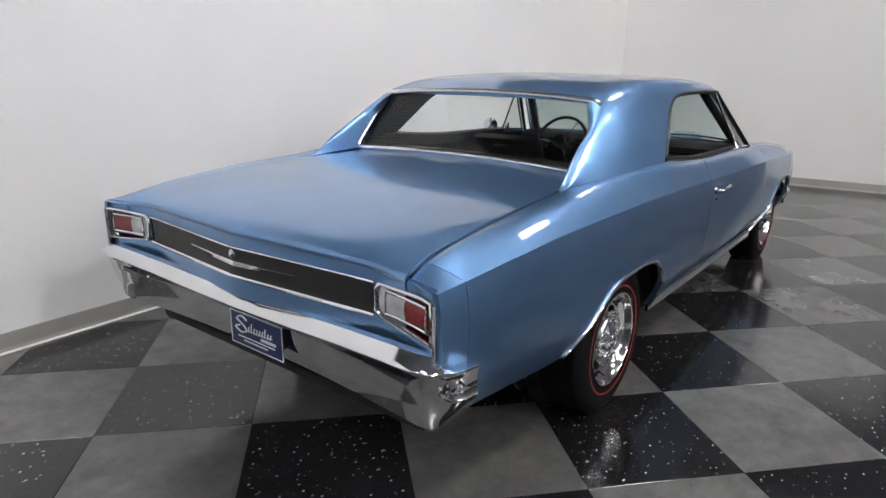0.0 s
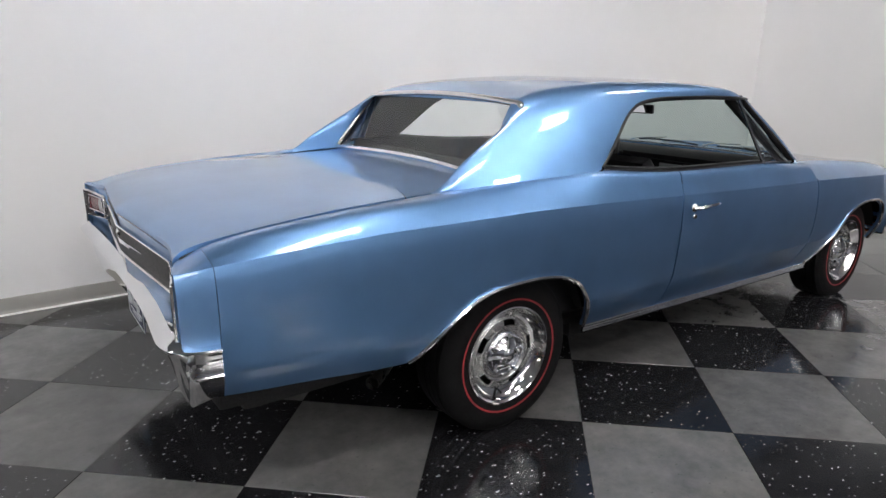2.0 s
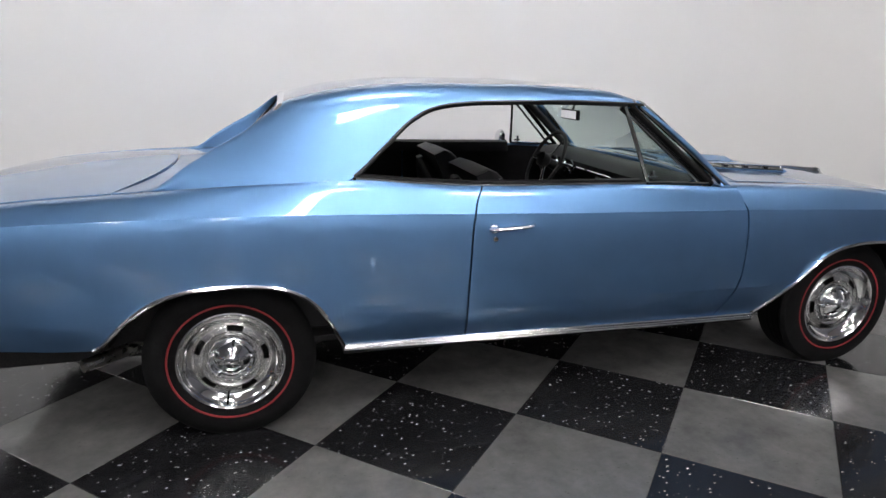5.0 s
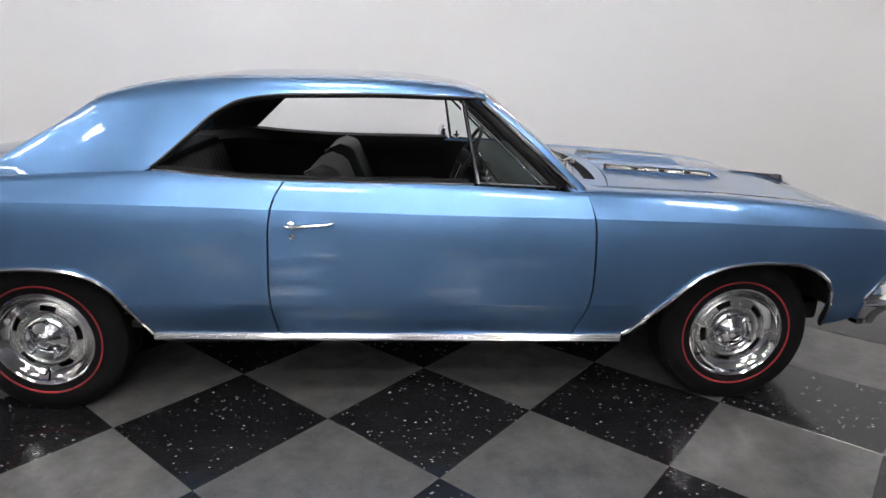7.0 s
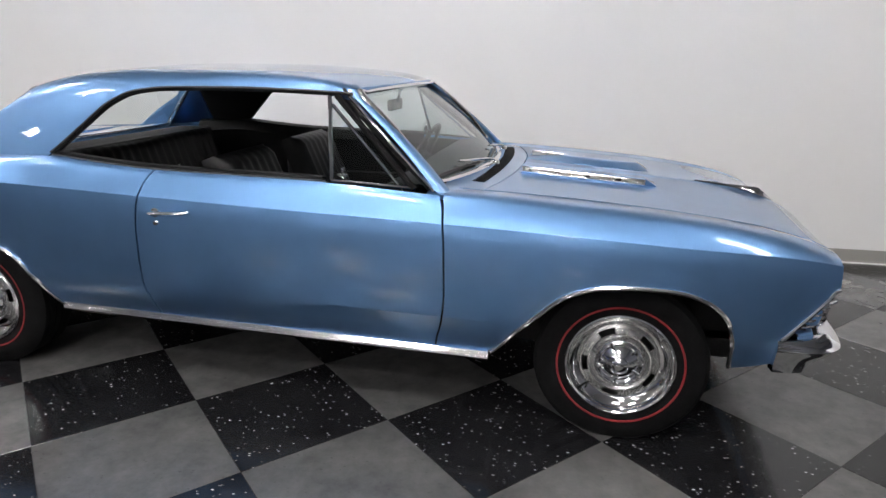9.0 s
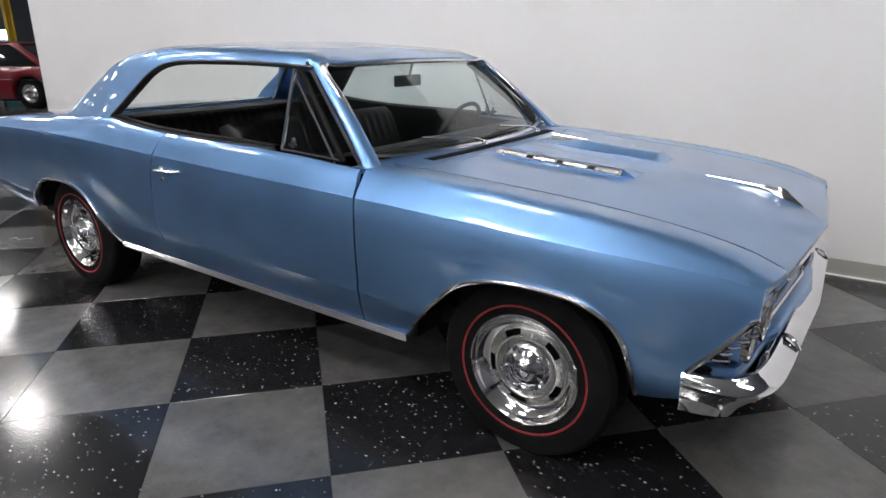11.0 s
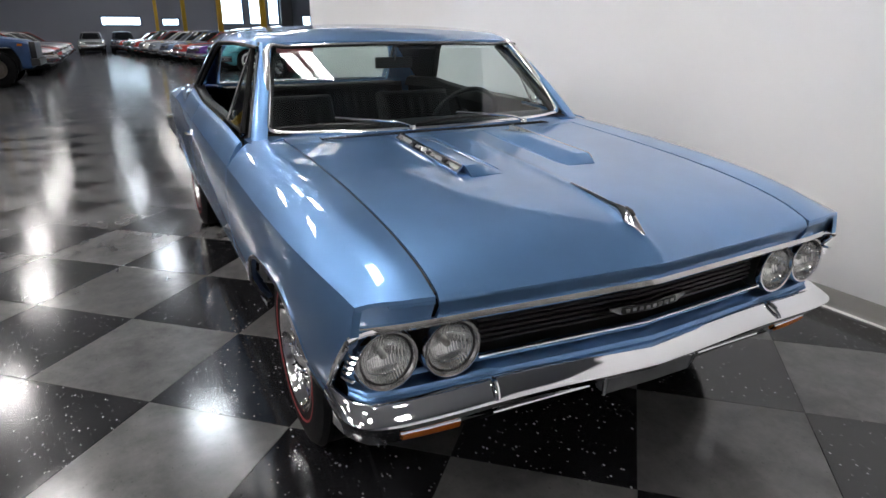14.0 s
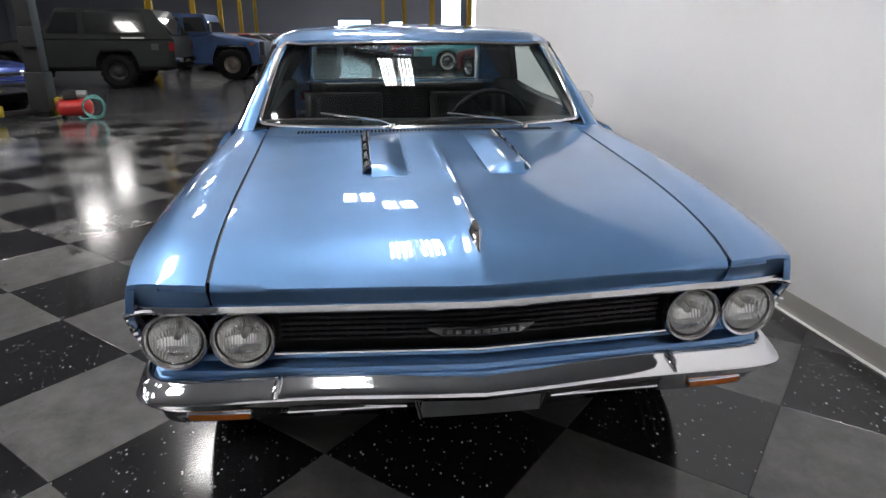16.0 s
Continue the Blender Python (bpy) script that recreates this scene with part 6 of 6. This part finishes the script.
def boxy_truck(label, colour, at, W, top, cab, panes, wheels, wheel_r, clear, hub, extras):
    """An upright off-roader, nose along +x: slab body, leaning cab, inset dark panes, deep arches."""
    t = thing("off_road_vehicle", label, "off-roader", "parked show cars", at)
    mat = plain("flat_truck_paint", colour, 0.55, coat=0.04, vary=0.15, scale=3, ior=1.35)
    hw = W / 2
    x0, x1 = top[0][0], top[-1][0]

    def upper(x):
        return float(np.interp(x, [p[0] for p in top], [p[1] for p in top]))

    def low(x):
        z = clear
        for wx in wheels:
            d = abs(x - wx) / (wheel_r * 1.28)
            if d < 1:
                z = max(z, wheel_r + wheel_r * 1.16 * min(1.0, 1.35 * math.sqrt(1 - d * d)))
        return z

    xs = sorted(set(np.round(np.linspace(x0, x1, 40), 3)) | {round(wx + k * wheel_r * 1.28, 3) for wx in wheels for k in (-1, -0.98, -0.9, -0.7, 0.7, 0.9, 0.98, 1)} | {p[0] for p in top})
    rows = []
    for x in xs:
        z1 = upper(x)
        z0 = min(low(x), z1 - 0.08)
        w = hw * (0.95 if x > x1 - 0.08 or x < x0 + 0.05 else 1.0)
        half = [(w * 0.97, z0), (w, z0 + 0.05), (w, lerp(z0, z1, 0.6)), (w * 0.985, z1 - 0.05), (w * 0.93, z1), (w * 0.5, z1 + 0.015), (0, z1 + 0.02)]
        rows.append([Vector((x, -y, z)) for y, z in half] + [Vector((x, y, z)) for y, z in half[-2::-1]])
    bm = bmesh.new()
    vs = add_grid(bm, rows)
    bm.faces.new(vs[0]), bm.faces.new(vs[-1])
    part("body", bm, mat, t, "", 30)
    part("underside", boxed(x0 + 0.3, x1 - 0.3, -hw * 0.66, hw * 0.66, clear - 0.08, 0.95), DARK, t)
    (xa, za), (xb, zb), (xc, zc), (xd, zd) = cab
    lean = 0.10

    def side_y(z):
        return hw * 0.965 - lean * (z - za) / (zb - za)

    bm = bmesh.new()
    rows = [[Vector((x, y * side_y(z), z)) for y in (-1, 1)] for x, z in ((xa, za), (xb, zb - 0.06), (xb + 0.06, zb), (xc - 0.06, zc), (xc, zc - 0.06), (xd, zd))]
    vs = add_grid(bm, rows)
    for k in (0, 1):
        bm.faces.new([r[k] for r in vs])
    part("cab", bm, mat, t, "", 30)
    for pane in panes:
        for s in (-1, 1):
            q = [Vector((x, s * (side_y(z) + 0.004), z)) for x, z in pane]
            bm = bmesh.new()
            bm.faces.new([bm.verts.new(v) for v in q])
            rim(bm, 0.02, lambda co, s=s: (0, -s, 0))
            part("side_window", bm, DARKGLASS, t, "dark window glass")
            part("window_seal", tube(q, 0.014, 5, closed=True), BLACK, t)
    m = 0.88
    for (pa, za_, pb, zb_, dx) in ((xc, zc - 0.10, xd, zd + 0.05, 0.006), (xb, zb - 0.10, xa, za + 0.10, -0.006)):
        bm = bmesh.new()
        bm.faces.new([bm.verts.new(v) for v in ((pa + dx, -hw * 0.78, za_), (pa + dx, hw * 0.78, za_), (pb + dx, hw * m, zb_), (pb + dx, -hw * m, zb_))])
        rim(bm, 0.02, lambda co, dx=dx: (-dx, 0, 0))
        part("end_window", bm, DARKGLASS, t, "dark window glass")
    for s in (-1, 1):
        for wx in wheels:
            w_m = Matrix.Translation((wx, s * (hw - 0.10), wheel_r)) @ (Matrix.Identity(4) if s < 0 else pose(0, 0, 0, 0, 0, 180))
            wheel = part("wheel", revolve([(wheel_r * 0.52, -0.10), (wheel_r * 0.60, -0.14), (wheel_r * 0.85, -0.155), (wheel_r * 0.95, -0.13), (wheel_r, -0.10), (wheel_r, 0.12)], w_m, 36), RUBBER, t, "wide black tyre", 45)
            part("rim", revolve([(wheel_r * 0.54, -0.12), (wheel_r * 0.48, -0.07), (wheel_r * 0.36, -0.05), (wheel_r * 0.28, -0.10), (wheel_r * 0.12, -0.12), (0, -0.12)], w_m, 24), hub, wheel)
            for k in range(18):
                a = k * math.tau / 18
                part("tread_block", boxed(-0.035, 0.035, -0.13, 0.11, wheel_r - 0.01, wheel_r + 0.012, 0.004, w_m @ pose(0, 0, 0, 0, math.degrees(a), 0)), RUBBER, wheel)
    for name, b, material in extras:
        part(name, boxed(*b, 0.012), material, t)
    return t


DULLRIM = plain("dull_brown_rim", (0.16, 0.14, 0.12), 0.5, 0.5)
WHITEMARK = plain("white_stencil", (0.6, 0.6, 0.6), 0.6)
boxy_truck("blue slab-sided military style off-roader with knobbly tyres", (0.030, 0.065, 0.155), pose(-17.83, -5.60, 0, 0, 0, 90), 2.10,
           [(-2.30, 1.18), (0.75, 1.30), (1.00, 1.36), (1.25, 1.30), (2.20, 1.16), (2.36, 1.10)], [(-2.25, 1.20), (-2.15, 1.93), (0.86, 1.90), (1.05, 1.34)],
           [[(0.25, 1.40), (0.25, 1.80), (0.78, 1.80), (0.90, 1.40)], [(-0.85, 1.40), (-0.85, 1.80), (0.10, 1.80), (0.10, 1.40)]], (-1.70, 1.56), 0.46, 0.46, DULLRIM,
           [("brush_guard", (2.36, 2.50, -0.80, 0.80, 0.62, 1.12), BLACK), ("front_bumper", (2.34, 2.56, -1.0, 1.0, 0.52, 0.70), BLACK), ("step", (-0.9, 0.8, -1.10, -1.02, 0.40, 0.47), CHARCOAL), ("corner_lamp", (2.12, 2.24, -1.06, -1.0, 1.02, 1.08), AMBER), ("door_mirror", (0.98, 1.06, -1.32, -1.06, 1.40, 1.62), BLACK)])
boxy_truck("charcoal green off-road estate with wide black tyres", (0.008, 0.010, 0.009), pose(-15.08, -7.25, 0, 0, 0, -90), 1.96,
           [(-2.27, 1.22), (0.9, 1.24), (1.2, 1.22), (2.30, 1.10), (2.42, 1.02)], [(-2.25, 1.22), (-1.84, 1.93), (0.55, 1.95), (0.98, 1.22)],
           [[(-1.62, 1.36), (-1.52, 1.86), (-0.16, 1.88), (-0.16, 1.36)], [(0.0, 1.36), (0.0, 1.86), (0.48, 1.86), (0.76, 1.36)]], (-0.83, 1.95), 0.42, 0.50, BLACK,
           [("rear_bumper", (-2.46, -2.26, -0.92, 0.92, 0.64, 0.76), CHROME), ("tail_lamp", (-2.29, -2.16, 0.90, 0.99, 0.92, 1.14), REDLENS), ("tail_lamp", (-2.29, -2.16, -0.99, -0.90, 0.92, 1.14), REDLENS), ("stencil_bar", (-1.58, -1.02, 0.978, 0.984, 1.225, 1.262), WHITEMARK), ("fuel_flap", (-1.9, -1.72, 0.978, 0.986, 0.95, 1.1), CHARCOAL), ("front_bumper", (2.38, 2.52, -0.95, 0.95, 0.55, 0.72), CHROME)])
hall_car("royal blue show car with chrome bumper beside the lift", (0.015, 0.05, 0.30), pose(-9.3, -8.4, 0, 0, 0, 62), 4.7, 1.85, 1.4)

# workshop corner: two-post lift, compressor, hose
LIFTYELLOW = plain("worn_yellow_steel", (0.42, 0.32, 0.03), 0.5, vary=0.3)
REDTANK = plain("red_tank_enamel", (0.42, 0.018, 0.015), 0.3, coat=0.5)
TEALHOSE = plain("teal_hose", (0.10, 0.30, 0.28), 0.5)
lift = thing("vehicle_lift", "black two-post car lift with yellow arms", "car lift", "", pose(-7.9, -5.55, 0))
part("post", boxed(-0.14, 0.14, -0.12, 0.12, 0.0, 3.6, 0.015), BLACK, lift)
part("base", boxed(-0.3, 0.3, -0.28, 0.2, 0.0, 0.03, 0.004), CHARCOAL, lift)
part("carriage", boxed(-0.17, 0.17, -0.15, 0.15, 0.12, 0.75, 0.02), BLACK, lift)
for a, ln in ((-35, 0.95), (-150, 0.9)):
    part("arm", boxed(0.1, ln, -0.05, 0.05, 0.10, 0.17, 0.01, pose(0, 0, 0, 0, 0, a)), BLACK, lift)
    part("arm_pad", boxed(ln - 0.25, ln, -0.09, 0.09, 0.09, 0.26, 0.02, pose(0, 0, 0, 0, 0, a)), LIFTYELLOW, lift, "yellow arm end")
part("arm_guard", boxed(-0.25, -0.05, 0.05, 0.25, 0.02, 0.32, 0.02), LIFTYELLOW, lift)
part("control_box", boxed(0.12, 0.22, -0.10, 0.16, 1.15, 1.45, 0.01), BLACK, lift)
tank = thing("air_compressor", "small red air compressor tank on the floor", "air compressor", "", pose(-7.75, -5.0, 0, 0, 0, 8))
part("tank", revolve([(0.0, -0.27), (0.09, -0.26), (0.14, -0.22), (0.15, -0.18), (0.15, 0.18), (0.14, 0.22), (0.09, 0.26), (0.0, 0.27)], Matrix.Translation((0, 0, 0.18)), 28), REDTANK, tank)
part("pump", boxed(-0.10, 0.10, -0.14, 0.06, 0.32, 0.46, 0.02), BLACK, tank)
part("motor", revolve([(0.0, 0.05), (0.07, 0.05), (0.07, 0.2), (0.0, 0.2)], Matrix.Translation((0, 0, 0.39)), 18), GREYMETAL, tank)
for y in (-0.18, 0.18):
    part("foot", boxed(-0.10, 0.10, y - 0.02, y + 0.02, 0.0, 0.06, 0.005), RUBBER, tank)
hose = thing("air_hose", "coiled teal air hose beside the compressor", "hose", "", pose(-7.6, -4.62, 0))
bm = bmesh.new()
tube([(0.02 * math.sin(k * 0.9) + 0.05, (0.17 + 0.02 * math.sin(k * 0.31)) * math.cos(k * 0.35), 0.20 + (0.17 + 0.02 * math.sin(k * 0.23)) * math.sin(k * 0.35)) for k in range(56)], 0.012, 6, bm=bm)
part("coil", bm, TEALHOSE, hose)
part("hose_end", tube(spline([(0.05, -0.1, 0.02), (0.0, -0.25, 0.012), (-0.1, -0.33, 0.05)], 5), 0.012, 6), TEALHOSE, hose)


# ---- chequered floor tiles, last ----
def tile_mesh(name, mat):
    bm = bmesh.new()
    h, b, t = TILE / 2 - 0.0008, 0.0012, 0.005
    lo = [bm.verts.new((x * h, y * h, -t)) for x, y in ((-1, -1), (1, -1), (1, 1), (-1, 1))]
    mid = [bm.verts.new((x * h, y * h, -b)) for x, y in ((-1, -1), (1, -1), (1, 1), (-1, 1))]
    top = [bm.verts.new((x * (h - b), y * (h - b), 0)) for x, y in ((-1, -1), (1, -1), (1, 1), (-1, 1))]
    bm.faces.new(top)
    for k in range(4):
        n = (k + 1) % 4
        bm.faces.new((lo[k], lo[n], mid[n], mid[k]))
        bm.faces.new((mid[k], mid[n], top[n], top[k]))
    me = bpy.data.meshes.new(name)
    bmesh.ops.recalc_face_normals(bm, faces=bm.faces)
    bm.to_mesh(me)
    bm.free()
    me.materials.append(mat)
    return me


tiles = (tile_mesh("light_tile", LIGHTTILE), tile_mesh("dark_tile", DARKTILE))
spots = []
for i in range(-40, 40):
    for j in range(-40, 40):
        c = Vector((GX, GY, 0)) + E1 * TILE * (i + 0.5) + E2 * TILE * (j + 0.5)
        if TILE_EDGE < c.x < 5.95 and -16 < c.y < side_y_at(c.x) + 0.2:
            spots.append(((c - Vector((0, -0.6, 0))).length, i, j, c))
near = [q for q in spots if -6.0 < q[3].x < 4.7 and -3.4 < q[3].y < 1.8]
near.sort()
near_set = {(q[1], q[2]) for q in near[:300]}
rest = {0: bmesh.new(), 1: bmesh.new()}
for _, i, j, c in spots:
    odd = (i + j) % 2
    m = Matrix.Translation(c) @ Matrix.Rotation(GA, 4, "Z")
    if (i, j) in near_set:
        o = new("tile", tiles[odd])
        o.parent = floor
        o.matrix_basis = m
    else:
        start = len(rest[odd].verts)
        rest[odd].from_mesh(tiles[odd])
        rest[odd].verts.ensure_lookup_table()
        for v in rest[odd].verts[start:]:
            v.co = m @ v.co
for odd, mat in ((0, LIGHTTILE), (1, DARKTILE)):
    tagged(part("far_tiles", rest[odd], mat, floor), kind="stuff")
